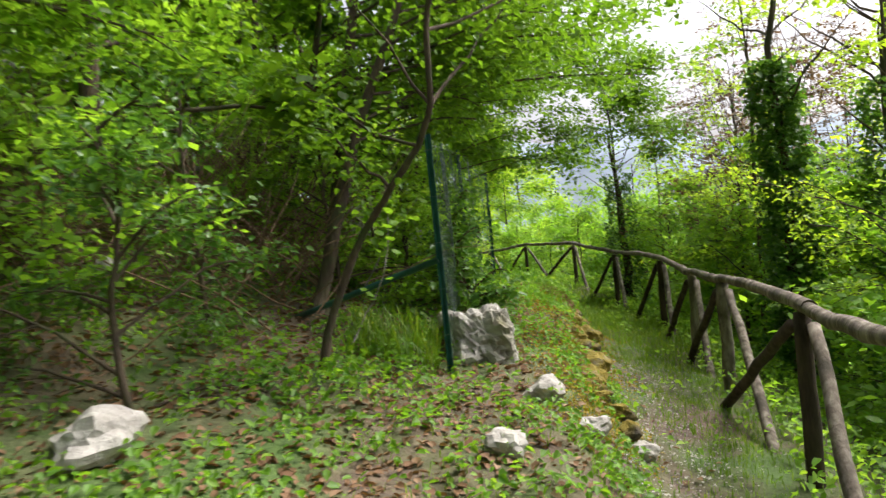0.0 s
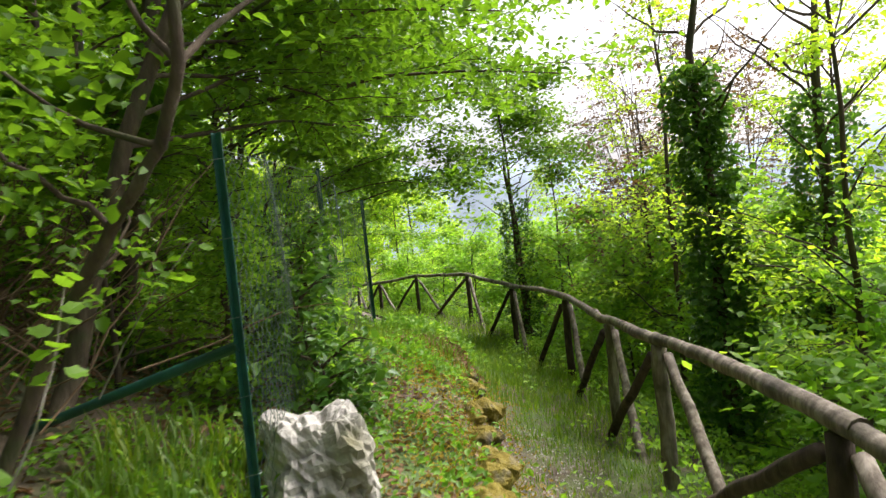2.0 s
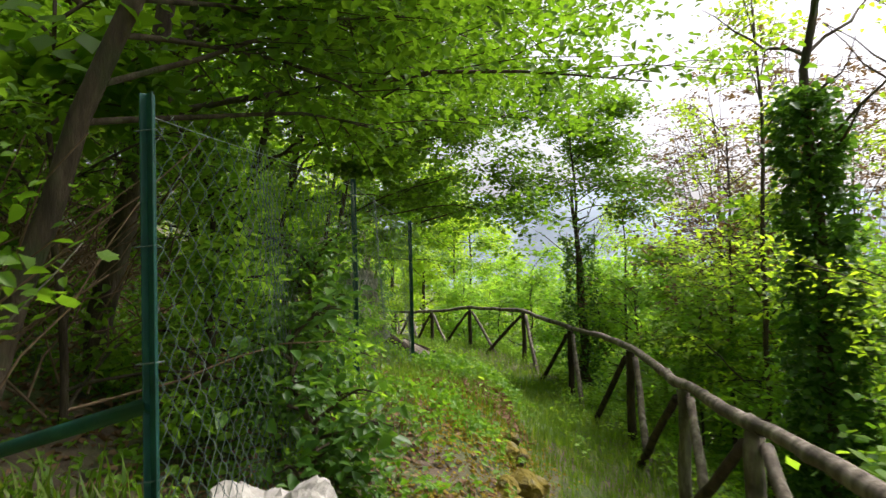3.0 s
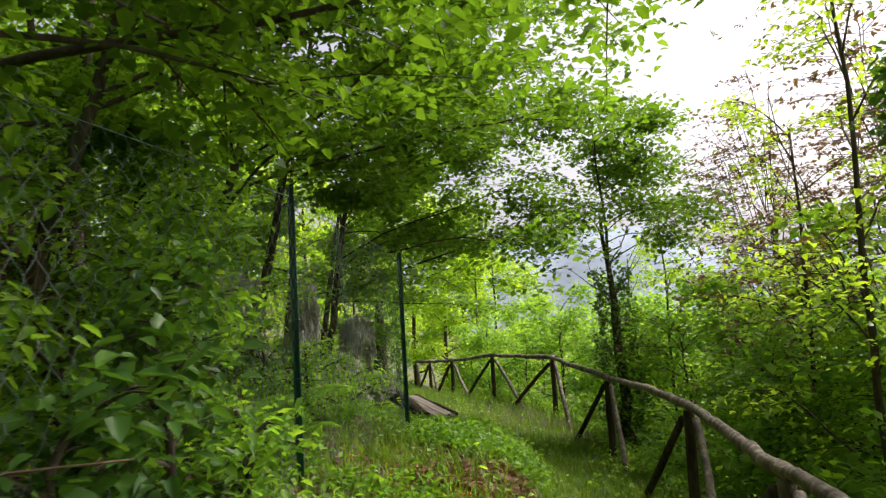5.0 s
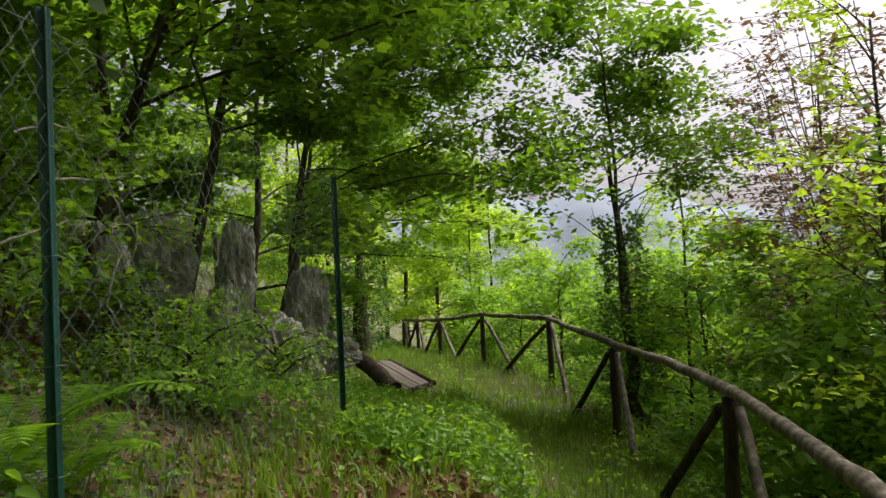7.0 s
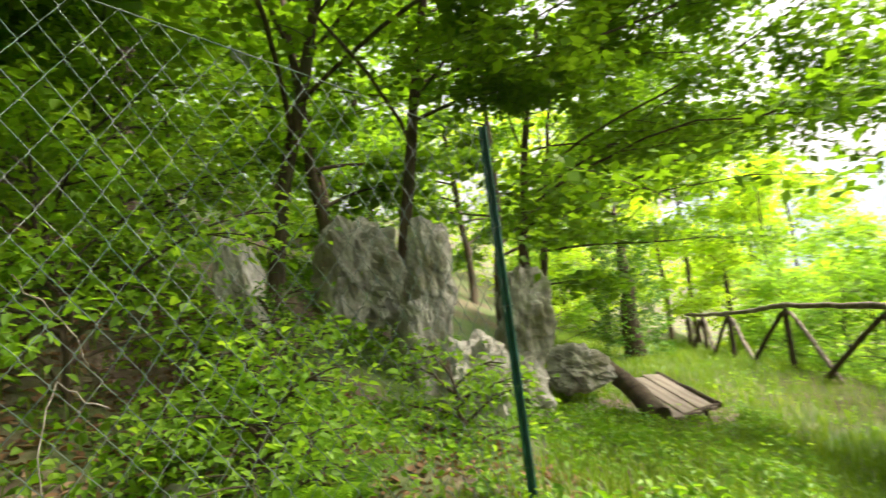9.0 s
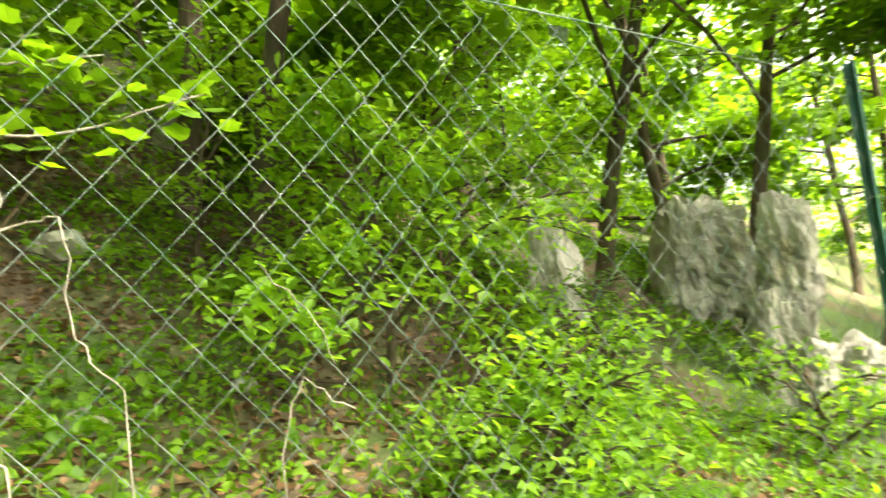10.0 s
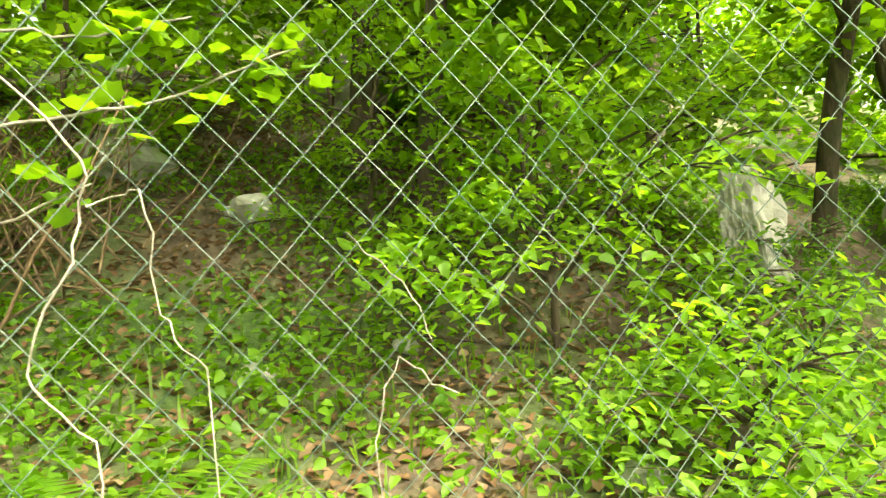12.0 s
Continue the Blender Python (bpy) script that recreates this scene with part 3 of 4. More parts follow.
# wood on the slope: three kinds of tree, repeated
rng = np.random.default_rng(11)
wood = []
for k, (h, sp) in enumerate(((7.5, 2.2), (6.5, 2.0), (8.5, 2.4))):
    x, y = ((-3.2, 6.4), (-3.0, 10.6), (-3.4, 13.6))[k]
    wood.append(tree("forest_tree", (x, y, gz(x, y)), "slim woodland tree with dark trunk on the slope", M_MAPLE, group="hillside wood", seed=100 + k, height=h, r0=0.10, lean=(0.4, 0.2),
                     spread=sp, first=0.12, limbs=14, leaves=6000, leaf=0.17, rise=0.15, twigs=7, wide=0.75, scatter=0.2))
put_copies(wood[0], [(-4.6, 3.6, 1), (-5.2, 9.2, 1.05), (-3.6, 17.6, 0.95), (-6.5, 13.0, 1.1), (-5.5, -4.5, 1), (-2.4, 21.5, 1.0), (3.5, -7, 1.1), (-8.6, 4.0, 1.2)], rng)
put_copies(wood[1], [(-5.6, 6.3, 1), (-4.6, 11.8, 0.9), (-5.0, 15.6, 1), (-6.8, 1.5, 1.1), (-4.4, -2.8, 1), (-4.5, 20.5, 1.1), (0.5, -6, 1.1), (-8.5, 10, 1.2)], rng)
put_copies(wood[2], [(-7.2, 8.0, 1), (-2.6, 15.8, 0.8), (-8.5, 16.0, 1), (-4.2, 25, 1), (-7.0, 21.0, 1.1), (-4.6, 0.6, 0.9), (-3, -8, 1.1), (-9.5, 7, 1.2)], rng)

# young bright trees where the trail bends
lime = []
for k, (x, y) in enumerate(((1.8, 32.5), (-0.3, 34.5))):
    lime.append(tree("young_tree", (x, y, gz(x, y)), "young tree with bright yellow-green spring leaves", M_LIME, group="bright trees at the bend", seed=120 + k, height=7.5, r0=0.09,
                     spread=2.6, first=0.08, limbs=15, leaves=7500, leaf=0.15, rise=0.3, twigs=8, wide=0.7, scatter=0.25))
put_copies(lime[0], [(4.0, 33.5, 1.0), (-2.2, 31.5, 1.0), (0.4, 39, 1.3), (-4.5, 36, 1.3)], rng)
put_copies(lime[1], [(3.0, 30.0, 0.75), (6.3, 36, 1.0), (2.8, 38, 1.2), (-1.6, 29.5, 0.7)], rng)


# ivy-clad trunks beyond the poles
def ivy_tree(name, x, y, height, radius, seed, label, leaves, lean=(0.0, 0.0), top=0.78):
    r = np.random.default_rng(seed)
    z0 = gz(x, y)
    t = thing(name, (x, y, z0), label, "tree", "ivy-clad trees")
    pts = wobble((0, 0, -0.2), (lean[0], lean[1], height), 12, 0.04, r)
    tube_part("trunk", pts, np.linspace(radius * 0.5, 0.03, 12), M_BARK, t, 10)
    h = r.beta(1.1, 1.05, leaves) * height * top
    rad = radius * (1.2 - 0.5 * h / height) * (0.75 + 0.5 * np.sin(h * 5 + seed) ** 2) + np.abs(r.normal(0, 0.10, leaves))
    az = r.uniform(0, 6.283, leaves)
    c = np.stack([np.interp(h, pts[:, 2], pts[:, 0]) + np.cos(az) * rad, np.interp(h, pts[:, 2], pts[:, 1]) + np.sin(az) * rad, h], 1)
    link_mesh("ivy", array_mesh("ivy", *leaf_arrays(c, 0.075, r, 0.9, 0.85, True)), M_IVY, t, "dense dark green ivy")
    for k in range(9):
        f = r.uniform(0.55, 1.0)
        o = np.array([np.interp(f * height, pts[:, 2], pts[:, 0]), np.interp(f * height, pts[:, 2], pts[:, 1]), f * height])
        a = r.uniform(0, 6.283)
        L = r.uniform(0.6, 1.5)
        tube_part("limb", wobble(o, o + (math.cos(a) * L, math.sin(a) * L, L * 0.7), 7, 0.04, r), np.linspace(0.02, 0.004, 7), M_BARK, t, 6)


ivy_tree("ivy_tree", 4.62, 8.75, 5.6, 0.19, 1, "tall trunk wrapped in dark ivy behind the pole fence", 6800)
ivy_tree("ivy_tree", 5.9, 8.6, 6.0, 0.24, 2, "slim trunk wrapped in dark ivy with bare boughs", 4200)
ivy_tree("ivy_tree", 4.9, 17.6, 4.6, 0.28, 3, "distant trunk wrapped in ivy with bare top", 2600, (-0.3, 0))
ivy_tree("ivy_tree", -0.3, 24.5, 3.6, 0.55, 4, "dark ivy-wrapped trunk at the bank foot", 3500)

# bare-topped trees with reddish buds and thin leafy trees on the valley side
for k, (x, y, h) in enumerate(((7.2, 16.0, 7.0), (8.6, 14.0, 7.5), (6.6, 12.2, 6.4))):
    tree("budding_tree", (x, y, gz(x, y)), "thin upright tree with reddish brown buds, barely leafed", M_BUD, group="budding trees", seed=140 + k, height=h * 0.8, r0=0.045, spread=3.4, first=0.12,
         limbs=26, leaves=6500, leaf=0.085, rise=0.85, twigs=13, wide=0.5, scatter=0.05, droop=-0.12)
thin = tree("thin_tree", (5.2, 5.2, gz(5.2, 5.2)), "thin valley-side tree with sparse fresh green leaves", M_LIME, group="valley-side trees", seed=150, height=6.2, r0=0.042, spread=1.9, first=0.2,
            limbs=15, leaves=3000, leaf=0.068, rise=0.5, twigs=7, wide=0.7, scatter=0.1, folded=True)
put_copies(thin, [(6.5, 7.0, 1.0), (7.6, 10.5, 1.05), (5.6, 12.5, 0.85), (6.5, 3.0, 1.1), (9.5, 19, 1.1), (5.8, 17.8, 0.8), (7.0, 24.0, 1.0)], rng)

tree("leafy_tree", (4.75, 17.3, gz(4.75, 17.3)), "valley-side tree with hanging clumps of fresh leaves", M_MAPLE, group="valley-side trees", seed=155, height=6.5, r0=0.045, spread=2.3, first=0.6,
     limbs=18, leaves=12000, leaf=0.10, rise=0.25, twigs=9, wide=0.7, scatter=0.24, droop=0.5, lean=(-0.3, 0))
put_copies(thin, [(4.9, 10.4, 0.95), (5.0, 7.4, 0.9), (8.8, 12.5, 1.2), (4.6, 3.4, 0.9)], rng)
# thicket beyond the poles
shrub = []
for k, (x, y) in enumerate(((5.0, 6.6), (5.8, 10.6), (6.0, 14.5))):
    shrub.append(tree("shrub", (x, y, gz(x, y)), "dense leafy shrub on the slope below the pole fence", M_SHRUB, category="shrub", group="thicket below the fence", seed=160 + k, height=2.9 + 0.3 * k,
                      r0=0.03, spread=1.7, first=0.03, limbs=16, leaves=5000, leaf=0.115, rise=0.35, twigs=8, wide=0.6, scatter=0.18, leaf_part="foliage"))
put_copies(shrub[0], [(4.2, 3.4, 0.7), (6.0, 5.0, 1.1), (6.8, 9.4, 1.1), (5.9, 17.2, 1.0), (7.5, 13.0, 1.3), (5.6, 20.5, 1.0), (3.9, 24.5, 0.9), (8.5, 7.0, 1.4), (4.2, 0.5, 1.0)], rng)
put_copies(shrub[1], [(4.7, 4.9, 0.75), (5.2, 12.7, 0.7), (6.4, 12.0, 1.2), (5.7, 19.6, 0.9), (7.2, 17.0, 1.3), (4.6, 22.5, 1.0), (3.0, 26.5, 0.8), (9.5, 11, 1.5), (5.5, 2.0, 1.2)], rng)
put_copies(shrub[2], [(5.6, 8.4, 0.9), (6.6, 15.2, 1.1), (8.5, 15.5, 1.4), (6.5, 22.5, 1.1), (2.6, 29.0, 0.8), (9.5, 21, 1.4), (7.5, 3.5, 1.2), (12, 15, 1.8), (12, 8, 1.8)], rng)
put_copies(shrub[1], [(7.0, 20.0, 1.1), (5.2, 25.5, 1.1), (9.0, 25.0, 1.3), (4.2, 28.5, 1.1), (10.5, 17.5, 1.4), (-3.0, 4.2, 0.8), (-2.6, 7.4, 0.75), (-3.6, 8.6, 0.8), (-4.2, 5.6, 0.9)], rng)
put_copies(shrub[0], [(-2.9, 12.2, 0.8), (-4.0, 10.6, 0.9), (-3.8, 14.6, 0.9), (-2.8, 17.4, 0.8), (-5.4, 12.4, 1.0), (-2.0, 24.0, 0.8), (-5.0, 7.4, 1.0), (-4.9, 1.6, 0.9)], rng)
# these two wood copies stand unseen, added to shade the left at the start
put_copies(wood[0], [(4.8, -0.8, 1.0)], rng)
put_copies(wood[1], [(6.6, 0.6, 1.0)], rng)
put_copies(lime[0], [(6.2, 27.5, 0.6), (8.2, 22.0, 0.6)], rng)


# leafy shrub behind the wire
def bush(x, y, h, sp, leaves, seed, mat, label, leaf=0.06, wide=0.6, name="bush"):
    return tree(name, (x, y, gz(x, y)), label, mat, category="shrub", group="bushes on the bank", seed=seed, height=h, r0=0.018, spread=sp, first=0.05, limbs=14, leaves=leaves, leaf=leaf,
                rise=0.35, twigs=6, wide=wide, scatter=0.10, folded=True, leaf_part="foliage")


bush(-1.1, 10.95, 1.15, 1.15, 4200, 201, M_SHRUB, "bush with fresh pointed leaves behind the wire")
bush(-0.05, 11.0, 0.5, 0.6, 2400, 202, M_SHRUB, "low bush spilling leaves against the wire mesh", 0.045)
bush(-0.75, 12.1, 0.6, 0.5, 1300, 203, M_IVY, "dark fine-leaved bush at the foot of the rocks", 0.05, 0.3)
bush(-2.4, 10.5, 1.2, 0.9, 1800, 204, M_SHRUB, "open bush on the leafy slope behind the wire")
bush(-0.1, 8.0, 1.4, 0.6, 2200, 205, M_SHRUB, "climbing bush growing through the wire mesh")
bush(0.22, 7.25, 1.2, 0.42, 1500, 206, M_IVY, "leafy climber growing over the wire mesh", 0.065)
bush(0.20, 6.6, 0.85, 0.45, 900, 215, M_IVY, "broad-leaved climber at the foot of the wire mesh", 0.085)
bush(0.22, 8.05, 0.6, 0.32, 700, 216, M_SHRUB, "broad-leaved weeds growing through the wire mesh", 0.075)
bush(-1.0, 6.5, 2.2, 1.0, 2600, 217, M_MAPLE, "tall leafy bush behind the steel stay", 0.065)
bush(-1.75, 4.9, 1.8, 0.8, 1700, 218, M_IVY, "leafy bush among dead brushwood at the wood's edge", 0.06)
bush(0.15, 12.7, 0.5, 0.5, 800, 220, M_SHRUB, "low bush below the limestone rocks")
bush(-0.4, 6.9, 1.6, 0.6, 2200, 207, M_SHRUB, "bush growing behind the boulder")
bush(-1.7, 3.6, 1.5, 0.8, 1500, 208, M_IVY, "leafy undergrowth bush at the wood's edge")
bush(-0.3, 7.6, 0.9, 0.5, 1500, 209, M_SHRUB, "low bush at the foot of the wire mesh")
bush(-1.9, 12.0, 1.6, 1.1, 3000, 213, M_SHRUB, "spreading bush above the rocks")


# ferns
def fern(x, y, size, seed):
    r = np.random.default_rng(seed)
    t = thing("fern", (x, y, gz(x, y)), "bright green fern with feathered fronds by the wire fence", "fern", "ferns")
    for k in range(9):
        a = k * 0.7 + r.uniform(-0.2, 0.2)
        q = np.linspace(0, 1, 26)[:, None]
        out = np.array([math.cos(a), math.sin(a), 0])
        L = size * r.uniform(0.8, 1.15)
        line = out * L * 0.75 * q + np.array([0, 0, 1]) * (L * 1.0 * q - L * 0.62 * q ** 2)
        side = np.array([-math.sin(a), math.cos(a), 0])
        V, Q = [], []
        for i in range(3, 26):
            w = L * 0.24 * math.sin(math.pi * min(1, (i - 1) / 25) ** 0.7) + 0.008
            d = (line[i] - line[i - 1])
            for sg in (-1, 1):
                o = len(V)
                b = line[i]
                V += [b, b + side * sg * w * 0.5 + d * 0.75, b + side * sg * w + d * 0.5 + (0, 0, -0.012), b + side * sg * w * 0.5 - d * 0.05]
                Q.append([o, o + 1, o + 2, o + 3])
        fr = link_mesh("frond", array_mesh("frond", np.array(V), np.array(Q)), M_HERB, t)
        tube_part("stalk", line[::3], np.linspace(0.003, 0.001, len(line[::3])), M_HERB, fr, 4)


fern(0.0, 9.08, 0.85, 1)
fern(0.15, 9.25, 0.6, 2)
fern(0.25, 11.05, 0.5, 3)


def lobed_leaf(r, size):
    """One leaf with five lobes, folded a little along its midrib."""
    bm = bmesh.new()
    c = bm.verts.new((0, 0, 0))
    ring = []
    for k, (ang, rad) in enumerate(((-150, 0.38), (-105, 0.68), (-75, 0.58), (-48, 0.88), (-22, 0.74), (0, 1.0), (22, 0.74), (48, 0.88), (75, 0.58), (105, 0.68), (150, 0.38))):
        a = radians(ang)
        ring.append(bm.verts.new((math.sin(a) * rad * size, (math.cos(a) * rad + 0.3) * size, abs(math.sin(a)) * rad * size * 0.2 - 0.12 * size * rad ** 2)))
    c.co = Vector((0, 0.28 * size, 0))
    for a, b in zip(ring[:-1], ring[1:]):
        bm.faces.new((c, a, b))
    bm.faces.new((c, ring[-1], ring[0]))
    return bm


def sprig(points, leaves, seed, label):
    r = np.random.default_rng(seed)
    t = thing("sprig", (0, 0, 0), label, "branch", "sprigs in the wire")
    line = []
    for a, b in zip(points[:-1], points[1:]):
        line += list(wobble(a, b, 6, 0.006, r)[:-1])
    line.append(np.array(points[-1]))
    line = np.array(line)
    tube_part("stem", line, np.linspace(0.0045, 0.002, len(line)), M_PALEBARK, t, 6)
    shapes = [lobed_leaf(r, sz) for sz in (0.030, 0.037, 0.044)]
    datas = []
    for bm in shapes:
        d = bpy.data.meshes.new("leaf")
        bm.to_mesh(d)
        bm.free()
        d.materials.append(M_MAPLE)
        datas.append(d)
    for k in range(leaves):
        p = line[min(len(line) - 1, int(r.beta(2.2, 1.0) * len(line)))] + r.normal(0, 0.035, 3)
        ob = link_mesh("leaf", datas[k % 3], M_MAPLE, t)
        ob.matrix_basis = pose(*p, r.uniform(-20, 50), r.uniform(-35, 35), r.uniform(0, 360))


sprig([(0.30, 8.95, 1.95), (0.36, 9.2, 1.98), (0.38, 9.4, 2.02), (0.40, 9.62, 2.11)], 26, 1, "thin twig with bright lobed leaves caught in the wire")
sprig([(0.25, 8.9, 2.10), (0.30, 9.05, 2.16), (0.34, 9.25, 2.14), (0.36, 9.42, 2.18)], 24, 2, "leafy twig with bright lobed leaves behind the wire")
sprig([(0.2, 8.85, 1.72), (0.26, 9.05, 1.80), (0.32, 9.22, 1.86)], 14, 3, "short twig with bright lobed leaves behind the wire")
sprig([(-0.55, 4.9, 1.2), (-0.3, 4.75, 1.55), (-0.1, 4.8, 1.8)], 22, 4, "leafy twig beside the green post")
sprig([(-0.5, 3.7, 1.0), (-0.3, 3.75, 1.35), (-0.25, 3.9, 1.7)], 26, 5, "leafy young shoot at the wood's edge")
# dead brushwood on the dark slope
def brushwood(x, y, seed, n, sp, h):
    r = np.random.default_rng(seed)
    t = thing("brushwood", (x, y, gz(x, y)), "tangle of dry brown dead twigs under the trees", "brushwood", "dead brush")
    for k in range(n):
        a = r.uniform(0, 6.283)
        o = np.array([r.normal(0, sp * 0.4), r.normal(0, sp * 0.4), 0.0])
        L = r.uniform(0.5, 1.0) * sp
        o[2] = gz(x + o[0], y + o[1]) - gz(x, y) + r.uniform(0, 0.3)
        tube_part("twig", wobble(o, o + np.array([math.cos(a) * L, math.sin(a) * L, r.uniform(0.1, 1) * h]), 6, 0.03, r), np.linspace(0.008, 0.003, 6), M_BRUSH, t, 4)


brushwood(-2.0, 6.3, 1, 220, 1.3, 1.3)
brushwood(-3.2, 5.0, 2, 180, 1.4, 1.2)
brushwood(-2.1, 8.3, 3, 150, 0.9, 1.0)


# pale dry vine stems in the wire
def vine(points, rad, seed, label="pale dry vine stem twisting through the wire mesh"):
    r = np.random.default_rng(seed)
    pts = [Vector(p) for p in points]
    line = []
    for a, b in zip(pts[:-1], pts[1:]):
        line += list(wobble(a, b, 6, 0.008, r)[:-1])
    line.append(np.array(pts[-1]))
    ob = link_mesh("vine", smooth_mesh(array_mesh("vine", *tube_arrays(line, np.linspace(rad, rad * 0.6, len(line)), 6))), M_PALEBARK)
    tagged(ob, label, "vine", "dry vines")


vine([(0.43, 9.08, 2.05), (0.44, 9.22, 1.88), (0.45, 9.20, 1.70), (0.43, 9.12, 1.52), (0.46, 9.22, 1.40), (0.46, 9.24, 1.22), (0.5, 9.3, 0.75)], 0.0028, 1)
vine([(0.42, 9.22, 1.80), (0.46, 9.31, 1.82), (0.45, 9.33, 1.6), (0.48, 9.40, 1.5), (0.5, 9.42, 0.8)], 0.0022, 2)
vine([(0.5, 9.66, 1.72), (0.5, 9.76, 1.62), (0.53, 9.80, 1.50)], 0.002, 3)
vine([(0.53, 9.84, 1.40), (0.5, 9.74, 1.48), (0.5, 9.68, 1.33), (0.5, 9.66, 0.8)], 0.002, 4)

# ---------------------------------------------------------------- ground cover
BENCH = (0.1, 1.75, 15.9, 18.2)        # kept free of tall growth


def scatter(n, x0, x1, y0, y1, r, keep):
    x, y = r.uniform(x0, x1, n), r.uniform(y0, y1, n)
    bx, ex = np.interp(y, BANK_Y, BANK_X), np.interp(y, EDGE_Y, EDGE_X)
    s = (x - bx) / (ex - bx)
    patch = np.sin(x * 2.1 + 0.7 * y) * np.sin(y * 1.7 - x * 0.9) + 0.5 * np.sin(x * 5.3) * np.sin(y * 4.7)
    k = (r.uniform(0, 1, n) < keep(x, y, s, patch)) & ~((x > BENCH[0]) & (x < BENCH[1]) & (y > BENCH[2]) & (y < BENCH[3]) & (r.uniform(0, 1, n) < 0.85))
    return x[k], y[k]


def stuff(name, data, mat, label, category):
    tagged(link_mesh(name, data, mat), label, category, kind="stuff")


def grass_blades(n, box, height, keep, seed, name, label):
    r = np.random.default_rng(seed)
    x, y = scatter(n, *box, r, keep)
    m = len(x)
    b = np.stack([x, y, ground_z(x, y) - 0.01], 1)
    a = r.uniform(0, 6.283, m)
    h = height * r.uniform(0.4, 1.3, m)[:, None]
    d = np.stack([np.cos(a), np.sin(a), np.zeros(m)], 1)
    w = np.stack([-np.sin(a), np.cos(a), np.zeros(m)], 1) * (0.0025 + 0.02 * h)
    bend = r.uniform(0.1, 0.8, m)[:, None]
    up = np.array([0, 0, 1.0])
    V = np.stack([b - w, b + w, b + w * 0.8 + d * h * bend * 0.3 + up * h * 0.6, b - w * 0.8 + d * h * bend * 0.3 + up * h * 0.6,
                  b + w * 0.1 + d * h * bend + up * h * (1 - bend * 0.3), b - w * 0.1 + d * h * bend + up * h * (1 - bend * 0.3)], 1).reshape(-1, 3)
    o = np.arange(m)[:, None] * 6
    Q = np.concatenate([o + np.array([[0, 1, 2, 3]]), o + np.array([[3, 2, 4, 5]])])
    stuff(name, array_mesh(name, V, Q), M_GRASS, label, "grass")


def ground_leaves(n, box, size, keep, seed, name, mat, label, category, lift, per=1, spread=0.0, tilt=0.5, wide=0.7, folded=True):
    r = np.random.default_rng(seed)
    x, y = scatter(n, *box, r, keep)
    hgt = r.uniform(0.3, 1, len(x)) * lift
    x, y, hgt = np.repeat(x, per), np.repeat(y, per), np.repeat(hgt, per)
    x, y = x + r.normal(0, spread + 1e-6, len(x)), y + r.normal(0, spread + 1e-6, len(y))
    P = np.stack([x, y, ground_z(x, y) + hgt * r.uniform(0.4, 1, len(x)) + 0.006], 1)
    stuff(name, array_mesh(name, *leaf_arrays(P, size, r, tilt, wide, folded)), mat, label, category)


def lush(x, y):
    return np.clip((y - 7.5) / 3, 0, 1)


grass_blades(60000, (-0.5, 4.8, 1.5, 9), 0.07, lambda x, y, s, p: np.where((s > 0.38) & (s < 1.15), (0.55 + 0.4 * p) * (1 - 0.8 * np.exp(-((s - 0.66) / 0.14) ** 2) * np.clip((8 - y) / 3, 0, 1)), 0.06), 1, "trail_grass", "short green grass on the trail")
grass_blades(65000, (-1.5, 4.8, 7, 17), 0.15, lambda x, y, s, p: np.where((s > -0.1) & (s < 1.1), 0.8 * lush(x, y) * (1 - 0.35 * np.exp(-((s - 0.55) / 0.1) ** 2)), 0.08), 2, "tall_grass",
             "lush green grass along the bank and trail")
grass_blades(38000, (-3, 5, 16, 33), 0.22, lambda x, y, s, p: np.where((s > -0.6) & (s < 1.1), 0.8, 0.0), 3, "far_grass", "lush grass where the trail bends")
ground_leaves(10500, (-6, 1.6, -1, 9), 0.047, lambda x, y, s, p: np.where(s < 0.55, 0.45 + 0.35 * p, 0.0), 4, "undergrowth", M_HERB, "low green herbs and seedlings on the forest floor", "plants", 0.16, 7, 0.05)
ground_leaves(14000, (-4, 2.6, 8, 18), 0.05, lambda x, y, s, p: np.where(s < 0.0, 0.32 + 0.4 * p, np.where((s < 0.5) & (y > 11), 0.35 + 0.4 * p, np.where(s < 0.5, 0.05 + 0.12 * p, 0.0))), 5, "bank_herbs", M_HERB, "fresh green herbs and nettles on the bank", "plants", 0.22, 6, 0.06)
ground_leaves(4500, (1.5, 6.5, 1, 22), 0.06, lambda x, y, s, p: np.where(s > 1.0, 0.8, 0.06), 6, "verge_herbs", M_SHRUB, "leafy verge plants under the pole fence", "plants", 0.35, 8, 0.09)
ground_leaves(80000, (-6.5, 1.8, -1, 13), 0.055, lambda x, y, s, p: np.where(s < 0.25, 0.55, np.where(s < 0.5, 0.35, 0.03)) * np.where((y > 8) & (s < 0), 1.3, 1), 7, "leaf_litter", M_LITTER,
              "brown fallen leaves covering the forest floor", "leaf litter", 0.012, 1, 0.0, 0.35)
ground_leaves(170, (1.0, 2.2, 10.6, 12.2), 0.06, lambda x, y, s, p: np.where((s > 0.05) & (s < 0.5), 0.5 + 0.5 * p, 0.0), 8, "nettles", M_HERB, "pale green nettles beside the trail", "plants", 0.3, 7, 0.05)
ground_leaves(42000, (0.1, 2.4, 4.2, 10.5), 0.026, lambda x, y, s, p: np.exp(-((s - 0.40 + 0.05 * p) / 0.13) ** 2) * (0.75 + 0.4 * p), 9, "moss_tufts", M_MOSS,
              "golden moss cushions along the trail edge", "moss", 0.025, 2, 0.02, 0.8, 0.7, False)


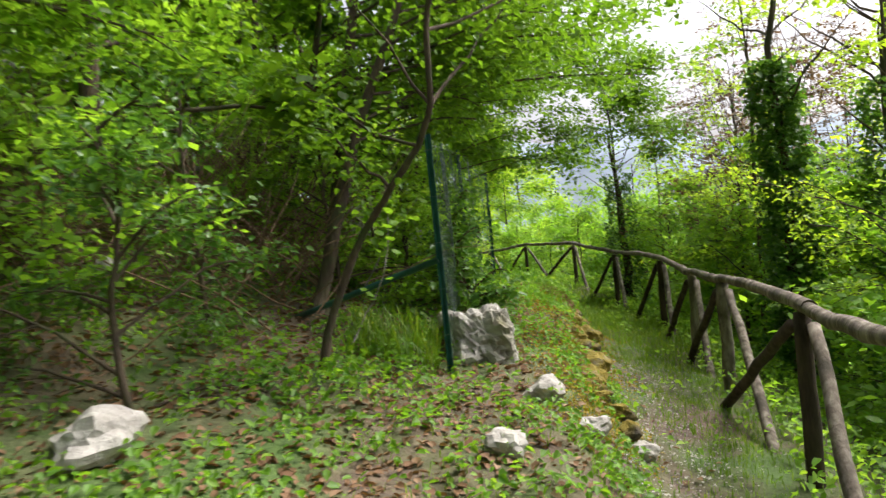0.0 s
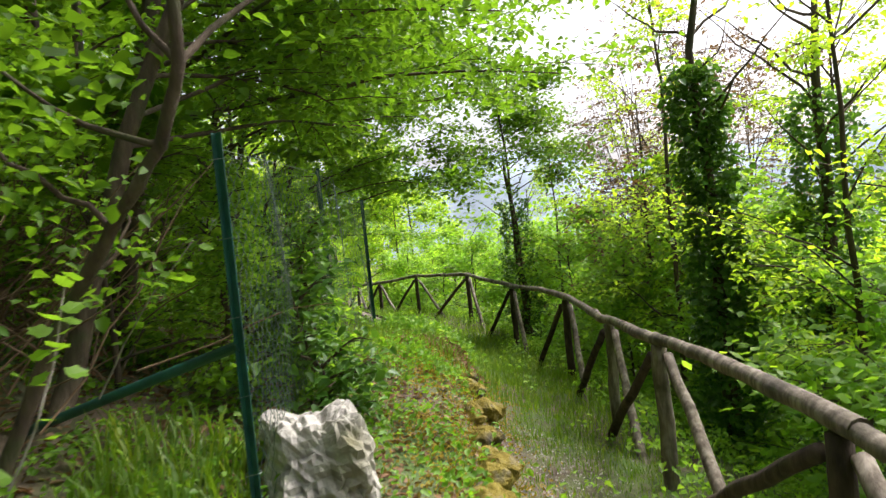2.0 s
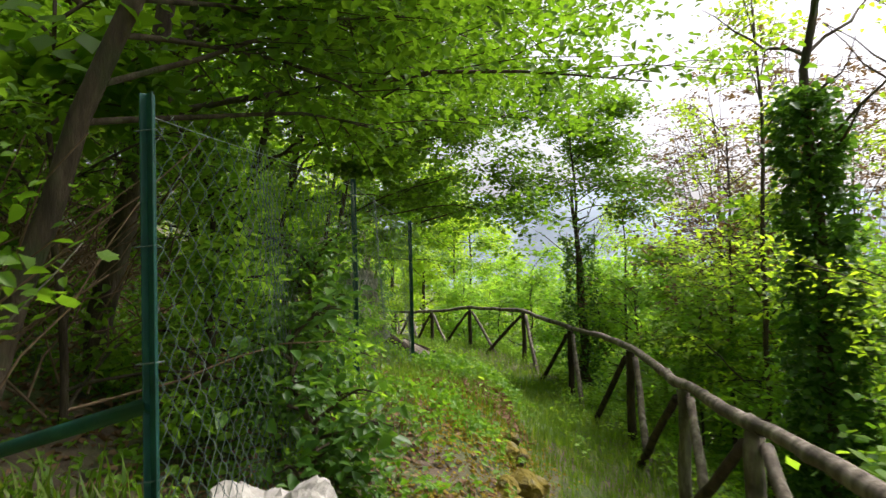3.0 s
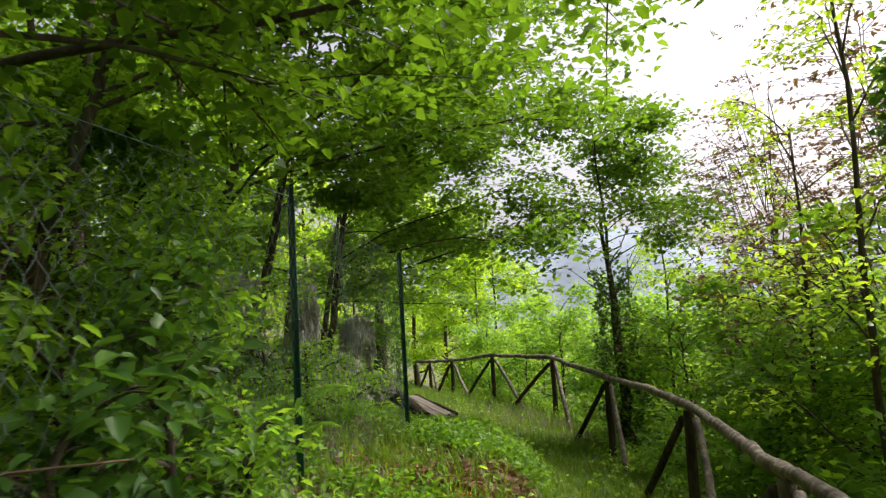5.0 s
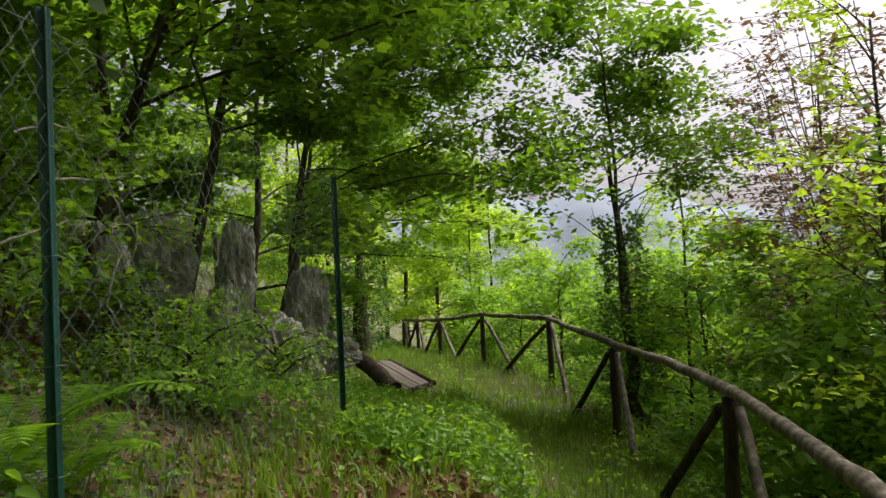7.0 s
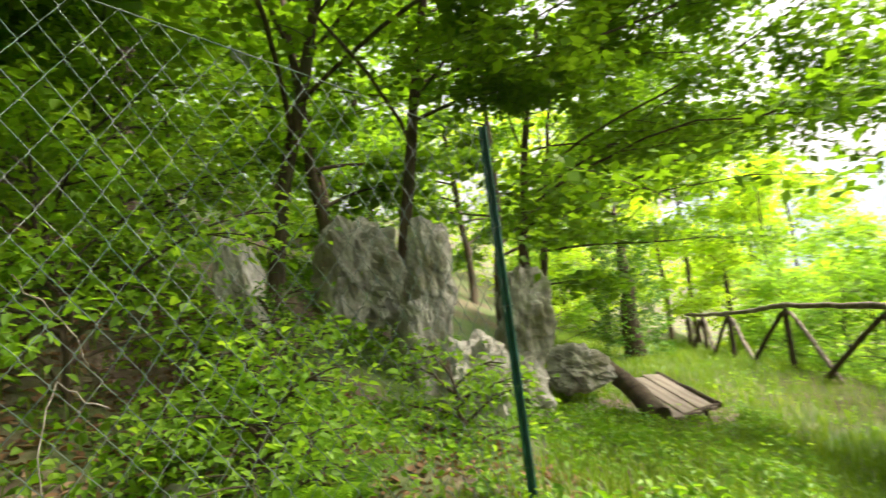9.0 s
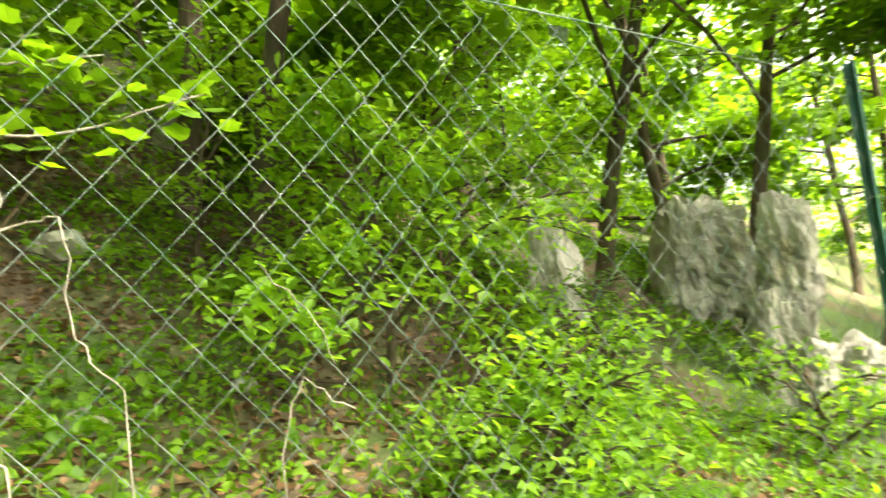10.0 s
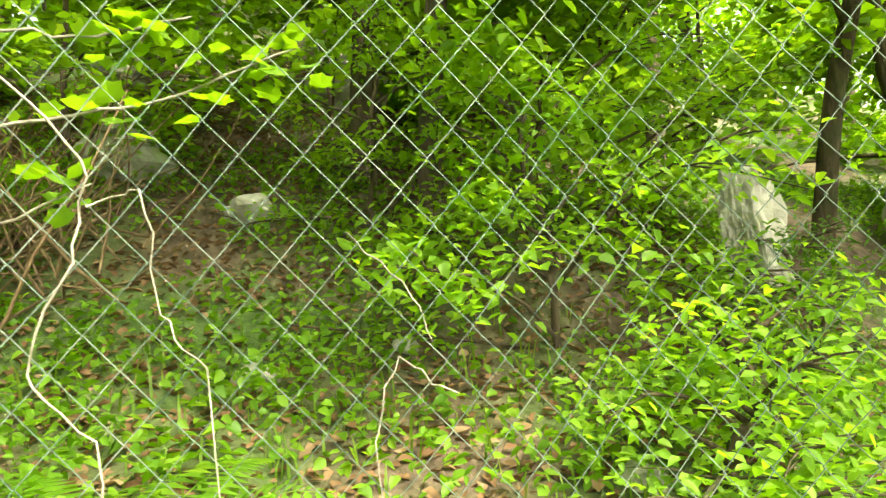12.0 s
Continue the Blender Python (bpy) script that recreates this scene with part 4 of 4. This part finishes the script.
# ---------------------------------------------------------------- woods further off
def far_wood(name, spots, per, leaf, seed, mat, label):
    """Crowns of trees too many and too far to count, as leaves in uneven clumps."""
    r = np.random.default_rng(seed)
    P = []
    for x, y, h in spots:
        z = gz(x, y)
        for c in range(9):
            f = r.uniform(0.05, 1)
            w = h * 0.33 * (1.15 - 0.7 * f)
            o = np.array([x + r.normal(0, w * 0.6), y + r.normal(0, w * 0.6), z + f * h])
            P.append(o + r.normal(0, 1, (per // 9, 3)) * np.array([w * 0.45, w * 0.45, h * 0.06]))
    stuff(name, array_mesh(name, *leaf_arrays(np.concatenate(P), leaf, r, 0.7, 0.75, False)), mat, label, "woods")


r_ = np.random.default_rng(77)
far_wood("hillside_woods", [(r_.uniform(-22, -7.5), r_.uniform(-4, 34), r_.uniform(5, 10)) for k in range(80)], 520, 0.24, 1, M_MAPLE, "dense green woods up the slope")
far_wood("bend_woods", [(r_.uniform(-10, 3), r_.uniform(37, 50), r_.uniform(6, 11)) for k in range(26)], 380, 0.3, 2, M_LIME, "bright spring woods beyond the bend")
far_wood("valley_woods", [(r_.uniform(8, 30), r_.uniform(24, 48), r_.uniform(6, 10.5)) for k in range(60)], 600, 0.22, 3, M_SHRUB, "green woods on the valley side")
far_wood("rear_woods", [(r_.uniform(-14, 16), r_.uniform(-24, -9), r_.uniform(6, 10)) for k in range(30)], 300, 0.35, 4, M_MAPLE, "dense green woods around the trail")
ground_leaves(9000, (0.6, 3.2, 1.2, 8.5), 0.018, lambda x, y, s, p: np.exp(-((s - 0.66) / 0.15) ** 2), 10, "trail_gravel", M_ROCK, "small grey gravel on the bare trail", "gravel", 0.004, 2, 0.05, 0.3, 0.9, False)
grass_blades(700, (-0.75, -0.08, 4.85, 5.8), 0.26, lambda x, y, s, p: 0.7, 11, "bank_tussock", "long arching grass around the green post")
ground_leaves(2600, (0.95, 1.95, 9.3, 10.9), 0.07, lambda x, y, s, p: np.clip(0.75 + 0.4 * p, 0, 1), 12, "bank_litter", M_LITTER, "reddish brown dead leaves heaped on the bank edge", "leaf litter", 0.05, 1, 0.0, 0.6)
